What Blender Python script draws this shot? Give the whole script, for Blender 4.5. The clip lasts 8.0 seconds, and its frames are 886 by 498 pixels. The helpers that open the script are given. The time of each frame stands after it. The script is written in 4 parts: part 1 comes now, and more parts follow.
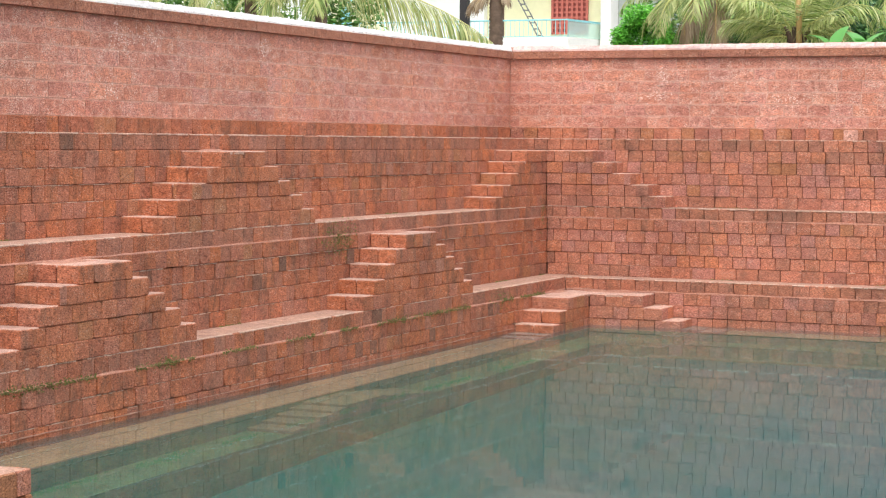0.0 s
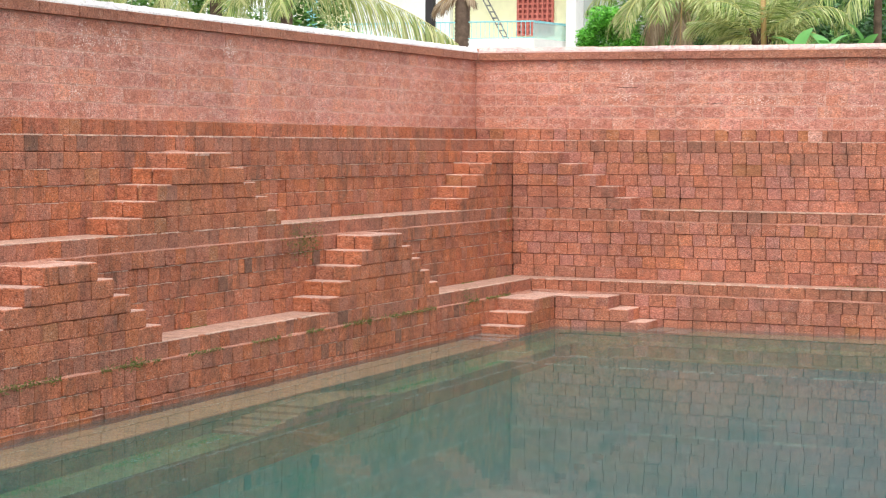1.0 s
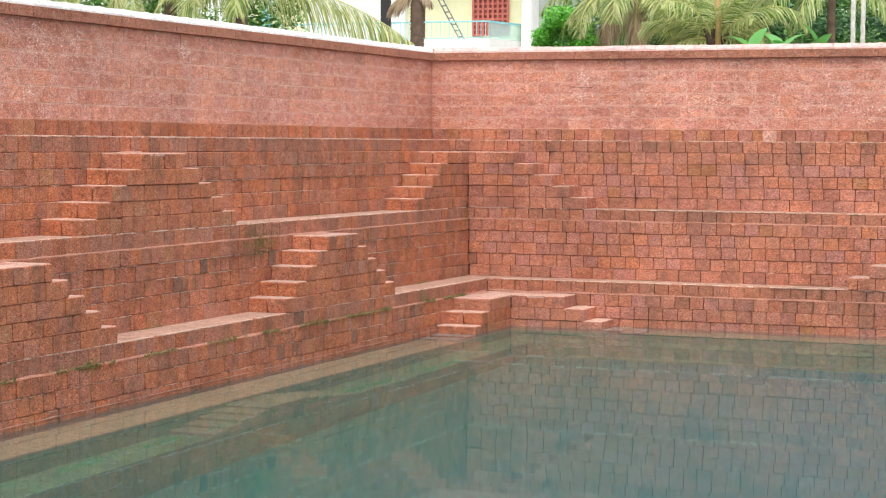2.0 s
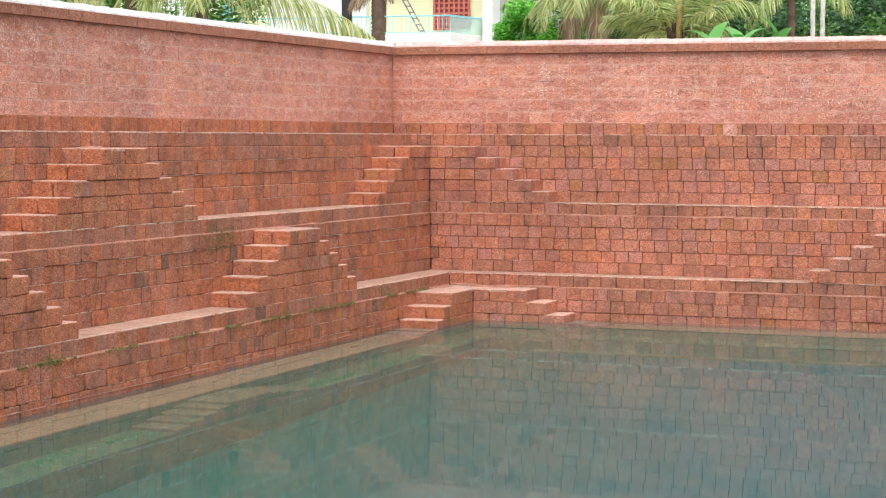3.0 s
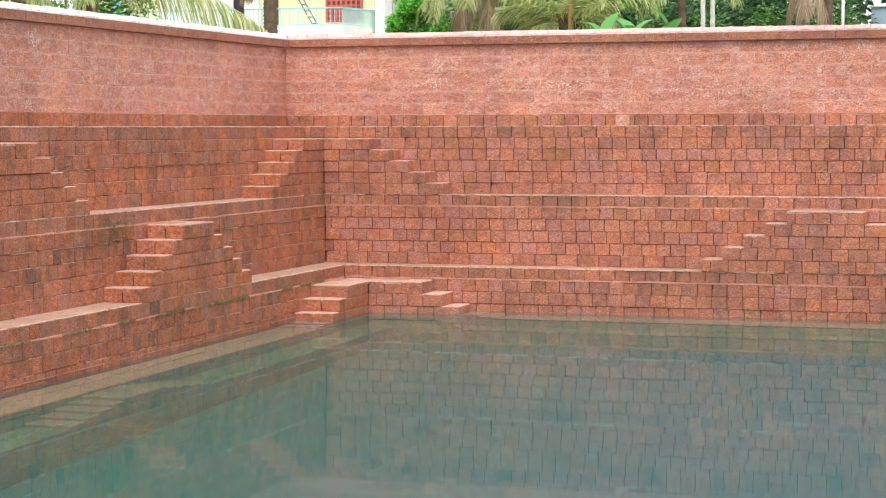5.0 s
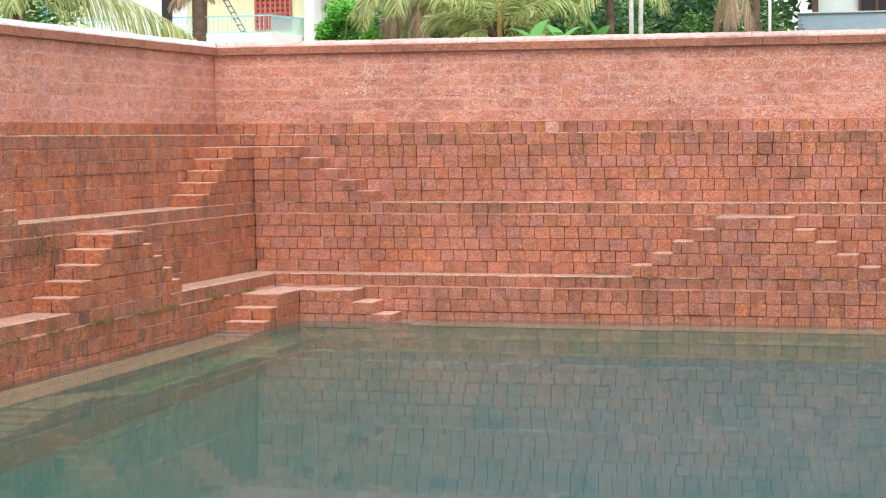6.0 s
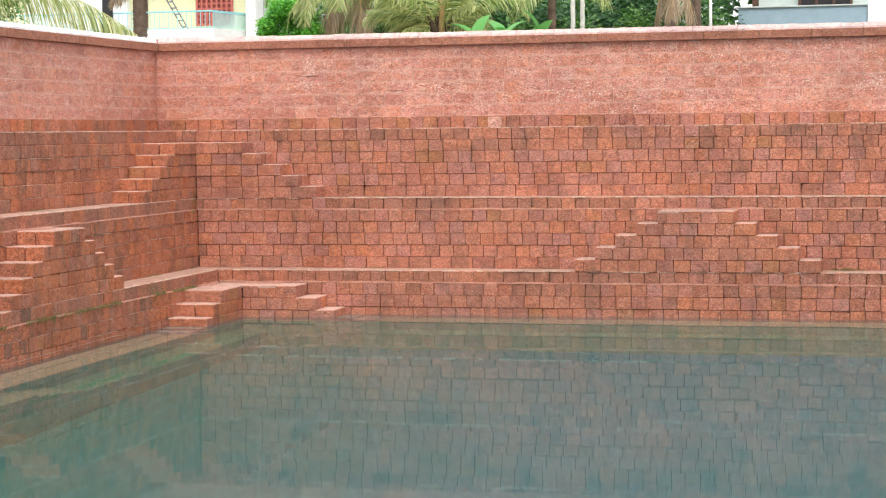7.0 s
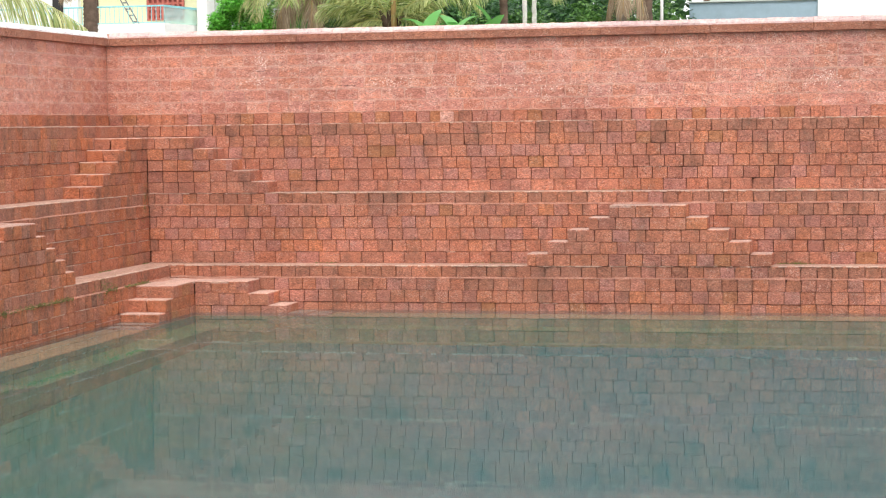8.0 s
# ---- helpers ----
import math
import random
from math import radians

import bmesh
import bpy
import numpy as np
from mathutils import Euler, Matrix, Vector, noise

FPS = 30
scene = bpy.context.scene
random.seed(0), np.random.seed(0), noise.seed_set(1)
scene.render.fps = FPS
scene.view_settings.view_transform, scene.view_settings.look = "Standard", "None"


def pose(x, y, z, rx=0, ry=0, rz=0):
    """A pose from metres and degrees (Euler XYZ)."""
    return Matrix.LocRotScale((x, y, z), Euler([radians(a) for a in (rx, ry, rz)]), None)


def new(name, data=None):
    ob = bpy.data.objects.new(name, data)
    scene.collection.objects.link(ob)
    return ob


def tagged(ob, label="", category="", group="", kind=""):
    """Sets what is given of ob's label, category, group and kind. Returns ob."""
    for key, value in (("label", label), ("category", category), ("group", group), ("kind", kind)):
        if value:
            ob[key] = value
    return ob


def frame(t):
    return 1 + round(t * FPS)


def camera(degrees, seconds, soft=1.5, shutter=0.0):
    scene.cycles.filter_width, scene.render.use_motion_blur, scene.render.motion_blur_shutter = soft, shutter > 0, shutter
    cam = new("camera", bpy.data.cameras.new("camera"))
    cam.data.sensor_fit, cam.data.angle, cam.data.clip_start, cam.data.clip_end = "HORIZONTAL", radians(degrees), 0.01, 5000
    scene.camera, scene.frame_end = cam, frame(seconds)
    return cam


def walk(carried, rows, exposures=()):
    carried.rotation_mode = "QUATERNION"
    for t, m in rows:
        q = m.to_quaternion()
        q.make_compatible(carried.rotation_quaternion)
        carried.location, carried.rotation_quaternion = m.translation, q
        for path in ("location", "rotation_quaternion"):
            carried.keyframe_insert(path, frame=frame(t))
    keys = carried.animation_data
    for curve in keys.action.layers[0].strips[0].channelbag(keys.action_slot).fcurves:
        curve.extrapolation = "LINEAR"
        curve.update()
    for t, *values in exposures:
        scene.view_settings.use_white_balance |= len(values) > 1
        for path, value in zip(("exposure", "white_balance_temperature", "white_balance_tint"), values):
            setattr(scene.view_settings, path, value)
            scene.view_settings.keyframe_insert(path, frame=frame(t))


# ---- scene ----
# A laterite stepped temple pond: z = 0 is the water, the origin lies under the lowest dry corner,
# the north wall runs along +x, the west wall along -y.
cam = camera(25.11, 8.0, soft=1.2)
EYE = (10.737, -29.126, 2.780)
ROWS = [
    (0.0, 23.828, -3.117, -0.464),
    (0.5, 23.284, -3.111, -0.472),
    (1.0, 22.844, -3.068, -0.461),
    (1.5, 22.301, -3.056, -0.463),
    (2.0, 21.571, -3.056, -0.368),
    (2.2, 21.323, -3.090, -0.340),
    (3.3, 20.171, -3.276, -0.185),
    (3.5, 19.963, -3.336, -0.157),
    (4.0, 19.168, -3.409, -0.126),
    (4.5, 18.331, -3.439, 0.043),
    (4.7, 17.978, -3.467, 0.095),
    (5.8, 15.800, -3.240, 0.380),
    (6.0, 15.401, -3.239, 0.428),
    (6.5, 14.457, -3.286, 0.558),
    (7.0, 13.751, -3.394, 0.644),
    (7.5, 13.197, -3.481, 0.754),
    (8.0, 12.378, -3.561, 0.733),
]
walk(cam, [(t, pose(*EYE, 90 + pitch, roll, yaw)) for t, yaw, pitch, roll in ROWS])

# ---- light: a bright overcast sky ----
SUN_ELEVATION, SUN_AZIMUTH = 56.0, 163.0      # degrees; azimuth clockwise from +y
scene.view_settings.exposure = 0.97
world = bpy.data.worlds.new("sky")
scene.world = world
world.use_nodes = True
wn, wl = world.node_tree.nodes, world.node_tree.links
sky = wn.new("ShaderNodeTexSky")
sky.sky_type = "NISHITA"
sky.sun_disc = False
sky.sun_elevation = radians(SUN_ELEVATION)
sky.sun_rotation = radians(SUN_AZIMUTH)
sky.dust_density = 4.0
sky.air_density = 1.0
haze = wn.new("ShaderNodeMix")
haze.data_type = "RGBA"
haze.inputs["Factor"].default_value = 0.75
haze.inputs["B"].default_value = (8.2, 8.4, 8.6, 1)
wl.new(sky.outputs["Color"], haze.inputs["A"])
wl.new(haze.outputs["Result"], wn["Background"].inputs["Color"])
wn["Background"].inputs["Strength"].default_value = 0.12

sun_data = bpy.data.lights.new("sun", "SUN")
sun_data.energy = 1.1
sun_data.angle = radians(25)
sun_data.color = (1.0, 0.95, 0.88)
sun = new("sun", sun_data)
sun.rotation_euler = (radians(90 - SUN_ELEVATION), 0, radians(180 - SUN_AZIMUTH))

# ---- plan, in metres ----
COURSE = 0.18
H = [-1.52, -0.43, 0.668, 1.759, 2.828, 3.012, 4.138]     # ledge and course levels
H_LOW, H1, H2, H3, H4, H5 = H[1], H[2], H[3], H[4], H[5], H[6]
W = [0.0, 0.54, 1.085, 1.625]       # set-back of the dry tiers, west wall
V = [0.0, 0.55, 1.095, 1.635]       # the same, north wall
OUT, OUT2 = 0.59, 1.13              # how far the drowned tiers stand out
X_SEEN, Y_SEEN = 11.7, -16.2        # the masonry is laid block by block up to here
X_END, Y_END = 23.0, -30.3          # far ends of the pond
HEADER, STRETCHER = 0.226, 0.335
rng = random.Random(7)


# ---- materials ----
def nodes_of(name):
    m = bpy.data.materials.new(name)
    m.use_nodes = True
    nt = m.node_tree
    return m, nt, nt.nodes["Principled BSDF"]


def ramp(nt, fac, stops, interp="LINEAR"):
    r = nt.nodes.new("ShaderNodeValToRGB")
    r.color_ramp.interpolation = interp
    e = r.color_ramp.elements
    while len(e) < len(stops):
        e.new(0.5)
    for k, (p, c) in enumerate(stops):
        e[k].position = p
        e[k].color = (*c, 1) if len(c) == 3 else c
    nt.links.new(fac, r.inputs["Fac"])
    return r.outputs["Color"]


def mixed(nt, fac, a, b, mode="MIX"):
    n = nt.nodes.new("ShaderNodeMix")
    n.data_type = "RGBA"
    n.blend_type = mode
    for key, value in (("Factor", fac), ("A", a), ("B", b)):
        if isinstance(value, (int, float)):
            n.inputs[key].default_value = value
        elif isinstance(value, tuple):
            n.inputs[key].default_value = (*value, 1)
        else:
            nt.links.new(value, n.inputs[key])
    return n.outputs["Result"]


def noise_tex(nt, vec, scale, detail=4.0, rough=0.6, distort=0.0):
    n = nt.nodes.new("ShaderNodeTexNoise")
    n.inputs["Scale"].default_value = scale
    n.inputs["Detail"].default_value = detail
    n.inputs["Roughness"].default_value = rough
    n.inputs["Distortion"].default_value = distort
    nt.links.new(vec, n.inputs["Vector"])
    return n.outputs["Fac"]


def cells(nt, vec, scale, feature="F1"):
    n = nt.nodes.new("ShaderNodeTexVoronoi")
    n.feature = feature
    n.inputs["Scale"].default_value = scale
    nt.links.new(vec, n.inputs["Vector"])
    return n.outputs["Distance"]


def bumped(nt, height, strength, distance, bsdf):
    b = nt.nodes.new("ShaderNodeBump")
    b.inputs["Strength"].default_value = strength
    b.inputs["Distance"].default_value = distance
    nt.links.new(height, b.inputs["Height"])
    nt.links.new(b.outputs["Normal"], bsdf.inputs["Normal"])


def place_vec(nt, per_block=True):
    """World position, shifted for each block so that no two blocks share their grain."""
    g = nt.nodes.new("ShaderNodeNewGeometry")
    if not per_block:
        return g.outputs["Position"], None
    o = g if per_block == "island" else nt.nodes.new("ShaderNodeObjectInfo")
    tone = o.outputs["Random Per Island" if per_block == "island" else "Random"]
    s = nt.nodes.new("ShaderNodeVectorMath")
    s.operation = "MULTIPLY_ADD"
    c = nt.nodes.new("ShaderNodeCombineXYZ")
    for k in range(3):
        nt.links.new(tone, c.inputs[k])
    nt.links.new(c.outputs["Vector"], s.inputs[0])
    s.inputs[1].default_value = (37.0, 71.0, 53.0)
    bedded = nt.nodes.new("ShaderNodeMapping")
    bedded.inputs["Scale"].default_value = (1.0, 1.0, 1.8)
    nt.links.new(g.outputs["Position"], bedded.inputs["Vector"])
    nt.links.new(bedded.outputs["Vector"], s.inputs[2])
    return s.outputs["Vector"], tone


def laterite(name, tones, speck=0.5, speck_colour=(0.62, 0.42, 0.33), pit=0.42, stain=0.0, per_block=True, rough=0.92, grit=1.0, beds=None, flecked=0.57):
    """Pitted red laterite. beds: foot and height of the courses along whose joints lime is smeared."""
    m, nt, b = nodes_of(name)
    vec, rand = place_vec(nt, per_block)
    world_vec = nt.nodes.new("ShaderNodeNewGeometry").outputs["Position"]
    n = len(tones)
    stops = [(k / (n - 1), c) for k, c in enumerate(tones)]
    base = ramp(nt, rand if per_block else noise_tex(nt, vec, 2.2, 2), stops)
    # blotches of iron within each block, then fine pores and pale grains
    blot = ramp(nt, noise_tex(nt, vec, 9, 4, 0.65, 0.6), [(0.3, (0.76, 0.72, 0.70)), (0.5, (1, 1, 1)), (0.72, (1.18, 1.14, 1.02))])
    col = mixed(nt, 1.0, base, blot, "MULTIPLY")
    wide = ramp(nt, noise_tex(nt, world_vec, 0.8, 5, 0.6), [(0.3, (0.78, 0.78, 0.80)), (0.55, (1, 1, 1)), (0.75, (1.1, 1.08, 1.06))])
    col = mixed(nt, 1.0, col, wide, "MULTIPLY")
    grain = ramp(nt, noise_tex(nt, vec, 40, 3, 0.7), [(0.36, (1 - 0.5 * grit,) * 3), (0.47, (0.96, 0.95, 0.94)), (0.56, (1.05, 1.05, 1.05)), (0.66, (1 + 0.55 * grit, 1 + 0.6 * grit, 1 + 0.6 * grit))])
    col = mixed(nt, 1.0, col, grain, "MULTIPLY")
    patchy = ramp(nt, noise_tex(nt, vec, 5.0, 3, 0.6), [(0.46, (0, 0, 0)), (0.60, (1, 1, 1))])
    spk = ramp(nt, noise_tex(nt, vec, 64, 2, 0.65), [(flecked, (0, 0, 0)), (flecked + 0.05, (1, 1, 1))])
    col = mixed(nt, mixed(nt, 1.0, spk, mixed(nt, speck, (0.10, 0.10, 0.10), patchy), "MULTIPLY"), col, speck_colour)
    pits = ramp(nt, cells(nt, vec, 34), [(0.20, (1, 1, 1)), (0.34, (0, 0, 0))])
    sparse = ramp(nt, noise_tex(nt, vec, 14, 3, 0.6), [(0.42, (0, 0, 0)), (0.54, (1, 1, 1))])
    hole = mixed(nt, 1.0, pits, sparse, "MULTIPLY")
    col = mixed(nt, mixed(nt, 1.0, hole, (pit, pit, pit), "MULTIPLY"), col, (0.085, 0.034, 0.025))
    if stain > 0:
        streaks = nt.nodes.new("ShaderNodeMapping")
        streaks.inputs["Scale"].default_value = (1.0, 1.0, 0.5)
        nt.links.new(world_vec, streaks.inputs["Vector"])
        algae = ramp(nt, noise_tex(nt, streaks.outputs["Vector"], 3.2, 6, 0.72, 0.4), [(0.50, (0, 0, 0)), (0.66, (1, 1, 1))])
        col = mixed(nt, mixed(nt, 1.0, algae, (stain, stain, stain), "MULTIPLY"), col, (0.11, 0.075, 0.055))
    if beds:
        sep = nt.nodes.new("ShaderNodeSeparateXYZ")
        nt.links.new(world_vec, sep.inputs["Vector"])
        chain = sep.outputs["Z"]
        for op, value in (("SUBTRACT", beds[0]), ("DIVIDE", beds[1]), ("FRACT", 0), ("SUBTRACT", 0.5), ("ABSOLUTE", 0)):
            q = nt.nodes.new("ShaderNodeMath")
            q.operation = op
            q.inputs[1].default_value = value
            nt.links.new(chain, q.inputs[0])
            chain = q.outputs["Value"]
        near = ramp(nt, chain, [(0.36, (0, 0, 0)), (0.465, (0.5, 0.5, 0.5)), (0.492, (1, 1, 1))])
        where = ramp(nt, noise_tex(nt, world_vec, 2.6, 6, 0.72, 0.5), [(0.38, (0.1, 0.1, 0.1)), (0.56, (1, 1, 1))])
        flecks = ramp(nt, noise_tex(nt, world_vec, 34, 3, 0.7), [(0.36, (0.15, 0.15, 0.15)), (0.54, (1, 1, 1))])
        smear = mixed(nt, 1.0, mixed(nt, 1.0, near, where, "MULTIPLY"), flecks, "MULTIPLY")
        col = mixed(nt, smear, col, (0.76, 0.50, 0.40))
    nt.links.new(col, b.inputs["Base Color"])
    b.inputs["Roughness"].default_value = rough
    b.inputs["Specular IOR Level"].default_value = 0.25
    relief = mixed(nt, 0.55, noise_tex(nt, vec, 34, 5, 0.78), mixed(nt, 1.0, (1.0, 1.0, 1.0), hole, "SUBTRACT"))
    bumped(nt, relief, 1.0, 0.024, b)
    return m


ORANGE = [(0.435, 0.163, 0.105), (0.502, 0.186, 0.108), (0.457, 0.189, 0.141), (0.531, 0.196, 0.104), (0.474, 0.207, 0.165), (0.395, 0.156, 0.111), (0.514, 0.207, 0.135), (0.485, 0.181, 0.111)]
PINK = [(0.562, 0.24, 0.178), (0.615, 0.271, 0.201), (0.583, 0.263, 0.212), (0.647, 0.282, 0.193), (0.53, 0.223, 0.17), (0.604, 0.25, 0.167)]
M_BLOCK = laterite("laterite_block", ORANGE, speck=0.7, stain=0.4, speck_colour=(0.70, 0.47, 0.38), pit=0.6)
BROWN = [(0.437, 0.174, 0.112), (0.381, 0.159, 0.105), (0.47, 0.179, 0.106), (0.347, 0.146, 0.099), (0.437, 0.188, 0.129)]
RUST = [(0.42, 0.138, 0.074), (0.482, 0.159, 0.076), (0.448, 0.166, 0.099), (0.51, 0.168, 0.074), (0.459, 0.179, 0.116), (0.381, 0.132, 0.078), (0.493, 0.177, 0.092), (0.465, 0.155, 0.078)]
M_RUST = laterite("laterite_rust", RUST, speck=0.6, stain=0.6, speck_colour=(0.68, 0.42, 0.32), pit=0.7)
M_STAINED = laterite("laterite_stained", BROWN, speck=0.4, stain=0.5)
M_DARK = laterite("laterite_blackened", [(0.23, 0.108, 0.074), (0.27, 0.125, 0.083), (0.19, 0.098, 0.07)], speck=0.4, stain=0.6)
M_OCHRE = laterite("laterite_ochre", [(0.39, 0.165, 0.085), (0.42, 0.175, 0.09), (0.41, 0.175, 0.10)], speck=0.8)
M_UPPER = laterite("laterite_washed", PINK, speck=0.75, speck_colour=(0.80, 0.60, 0.50), pit=0.6, grit=0.85, beds=(H4, (H5 - H4) / 6), flecked=0.53)
M_PALE = laterite("laterite_pale", [(0.54, 0.29, 0.23), (0.60, 0.34, 0.27)], speck=1.0, speck_colour=(0.74, 0.58, 0.52))
M_LEDGE = laterite("ledge_top", [(0.40, 0.222, 0.162), (0.48, 0.285, 0.218), (0.43, 0.245, 0.184)], speck=0.5, speck_colour=(0.68, 0.55, 0.48), pit=0.35, stain=0.3, per_block=False, grit=0.5)
M_COURSED = laterite("laterite_coursed", ORANGE, speck=0.5, stain=0.28, per_block="island")
M_FILLET = laterite("mortar_fillet", [(0.36, 0.165, 0.115), (0.50, 0.25, 0.185)], speck=0.5, pit=0.3, per_block=False, grit=0.4)
M_LIME_LIT_EDGE = laterite("lime_residue", [(0.50, 0.31, 0.235), (0.62, 0.44, 0.36), (0.43, 0.235, 0.165)], speck=0.2, pit=0.1, per_block=False, grit=0.3)
M_COPING = laterite("laterite_coping", [(0.35, 0.145, 0.095), (0.39, 0.165, 0.105), (0.37, 0.152, 0.105)], speck=0.6)
M_CAP = laterite("limewashed_cap", [(0.76, 0.53, 0.50), (0.80, 0.58, 0.55), (0.72, 0.48, 0.45)], speck=0.2, speck_colour=(0.86, 0.8, 0.78), pit=0.3, grit=0.25)
M_CAP_WHITE = laterite("limewashed_cap_white", [(0.86, 0.84, 0.84), (0.88, 0.86, 0.86)], speck=0.1, speck_colour=(0.86, 0.8, 0.78), pit=0.25, grit=0.15)
M_JOINT = laterite("dark_joint", [(0.14, 0.058, 0.039), (0.18, 0.077, 0.052)], pit=0.6, per_block=False)
M_LIME = laterite("lime_joint", [(0.58, 0.315, 0.245), (0.66, 0.40, 0.32)], speck=0.4, pit=0.15, per_block=False, grit=0.4)
M_DROWNED = laterite("silted_laterite", [(0.52, 0.315, 0.165), (0.58, 0.355, 0.19)], pit=0.3, stain=0.15, per_block=False, grit=0.4)
M_STEP = laterite("silted_steps", [(0.27, 0.235, 0.12), (0.33, 0.275, 0.145)], pit=0.3, stain=0.15, per_block=False, grit=0.4)
M_TREAD = laterite("worn_tread", [(0.48, 0.275, 0.215), (0.57, 0.36, 0.295), (0.44, 0.24, 0.185)], speck=0.5, speck_colour=(0.76, 0.60, 0.53), pit=0.35, stain=0.15, per_block=False, grit=0.5)
M_ALGAE = laterite("algae_laterite", [(0.11, 0.20, 0.09), (0.16, 0.25, 0.11), (0.09, 0.17, 0.085)], pit=0.3, speck=0.2, speck_colour=(0.3, 0.36, 0.2), per_block=False, grit=0.5)


def plain(name, colour, rough=0.6, var=0.12, scale=6.0, bump=0.0, metallic=0.0):
    m, nt, b = nodes_of(name)
    vec, _ = place_vec(nt, False)
    lo = tuple(c * (1 - var) for c in colour)
    hi = tuple(min(1, c * (1 + var)) for c in colour)
    col = ramp(nt, noise_tex(nt, vec, scale, 5, 0.65), [(0.3, lo), (0.7, hi)])
    nt.links.new(col, b.inputs["Base Color"])
    b.inputs["Roughness"].default_value = rough
    b.inputs["Metallic"].default_value = metallic
    if bump:
        bumped(nt, noise_tex(nt, vec, scale * 6, 4), bump, 0.02, b)
    return m


def bed_material():
    """Silt: green with algae along the west side, blue-green further out."""
    m, nt, b = nodes_of("silt")
    vec, _ = place_vec(nt, False)
    sep = nt.nodes.new("ShaderNodeSeparateXYZ")
    nt.links.new(vec, sep.inputs["Vector"])
    rough = noise_tex(nt, vec, 0.6, 5, 0.65)
    add = nt.nodes.new("ShaderNodeMath")
    add.operation = "MULTIPLY_ADD"
    nt.links.new(rough, add.inputs[0])
    add.inputs[1].default_value = 5.0
    nt.links.new(sep.outputs["X"], add.inputs[2])
    mr = nt.nodes.new("ShaderNodeMapRange")
    mr.inputs["From Min"].default_value = 2.5
    mr.inputs["From Max"].default_value = 9.0
    nt.links.new(add.outputs["Value"], mr.inputs["Value"])
    col = ramp(nt, mr.outputs["Result"], [(0.0, (0.026, 0.140, 0.074)), (0.5, (0.022, 0.128, 0.108)), (1.0, (0.018, 0.122, 0.144))])
    fine = ramp(nt, noise_tex(nt, vec, 1.7, 5, 0.7), [(0.3, (0.92, 0.92, 0.92)), (0.7, (1.06, 1.06, 1.06))])
    nt.links.new(mixed(nt, 1.0, col, fine, "MULTIPLY"), b.inputs["Base Color"])
    b.inputs["Roughness"].default_value = 0.95
    return m


def leafy(name, colours, rough=0.5):
    """Leaves: each leaflet its own tone, a little light through the blade."""
    m, nt, b = nodes_of(name)
    g = nt.nodes.new("ShaderNodeNewGeometry")
    n = len(colours)
    col = ramp(nt, g.outputs["Random Per Island"], [(k / (n - 1), c) for k, c in enumerate(colours)])
    nt.links.new(col, b.inputs["Base Color"])
    b.inputs["Roughness"].default_value = rough
    t = nt.nodes.new("ShaderNodeBsdfTranslucent")
    nt.links.new(col, t.inputs["Color"])
    mx = nt.nodes.new("ShaderNodeMixShader")
    mx.inputs["Fac"].default_value = 0.32
    nt.links.new(b.outputs["BSDF"], mx.inputs[1])
    nt.links.new(t.outputs["BSDF"], mx.inputs[2])
    nt.links.new(mx.outputs["Shader"], nt.nodes["Material Output"].inputs["Surface"])
    return m


M_FROND = leafy("palm_frond", [(0.06, 0.12, 0.025), (0.25, 0.37, 0.08), (0.56, 0.60, 0.25), (0.10, 0.19, 0.04), (0.38, 0.50, 0.14), (0.70, 0.70, 0.42), (0.15, 0.25, 0.05)])
M_FROND_PALE = leafy("yellow_green_frond", [(0.26, 0.34, 0.09), (0.62, 0.62, 0.30), (0.19, 0.28, 0.07), (0.48, 0.51, 0.19), (0.11, 0.18, 0.04)])
M_FROND_DRY = leafy("dry_frond", [(0.46, 0.35, 0.22), (0.30, 0.21, 0.13), (0.60, 0.49, 0.34), (0.20, 0.14, 0.09)])
M_RIB = plain("frond_rib", (0.52, 0.52, 0.18), 0.5)
M_RIB_DRY = plain("dry_rib", (0.42, 0.28, 0.11), 0.7)
M_TRUNK = plain("palm_trunk", (0.13, 0.09, 0.065), 0.9, 0.45, 5, 0.6)
M_TRUNK_PALE = plain("pale_trunk", (0.42, 0.38, 0.33), 0.9, 0.35, 4, 0.5)
M_TRUNK_WHITE = plain("whitewashed_trunk", (0.74, 0.74, 0.70), 0.85, 0.2, 7, 0.4)
M_BUSH = leafy("bright_bush", [(0.06, 0.26, 0.03), (0.18, 0.56, 0.07), (0.32, 0.74, 0.13), (0.11, 0.40, 0.05)])
M_SHRUB = leafy("dark_shrub", [(0.025, 0.08, 0.03), (0.05, 0.14, 0.045), (0.10, 0.23, 0.075)])
M_BANANA = leafy("banana_leaf", [(0.11, 0.38, 0.09), (0.20, 0.50, 0.14)], 0.4)
M_MOSS = leafy("moss", [(0.12, 0.15, 0.04), (0.20, 0.24, 0.06), (0.17, 0.15, 0.07), (0.13, 0.20, 0.04)], 0.9)
M_GROUND = plain("earth", (0.16, 0.12, 0.07), 0.95, 0.3, 2, 0.5)
M_CREAM = plain("cream_render", (0.82, 0.80, 0.52), 0.8, 0.05, 3)
M_WHITE = plain("white_render", (0.82, 0.83, 0.80), 0.8, 0.05, 3)
M_MINT_SHEET = plain("mint_sheet", (0.50, 0.82, 0.80), 0.3, 0.05, 3)
M_MINT_SHEET.node_tree.nodes["Principled BSDF"].inputs["Alpha"].default_value = 0.42
M_RAIL = plain("turquoise_paint", (0.26, 0.64, 0.70), 0.4, 0.1, 8)
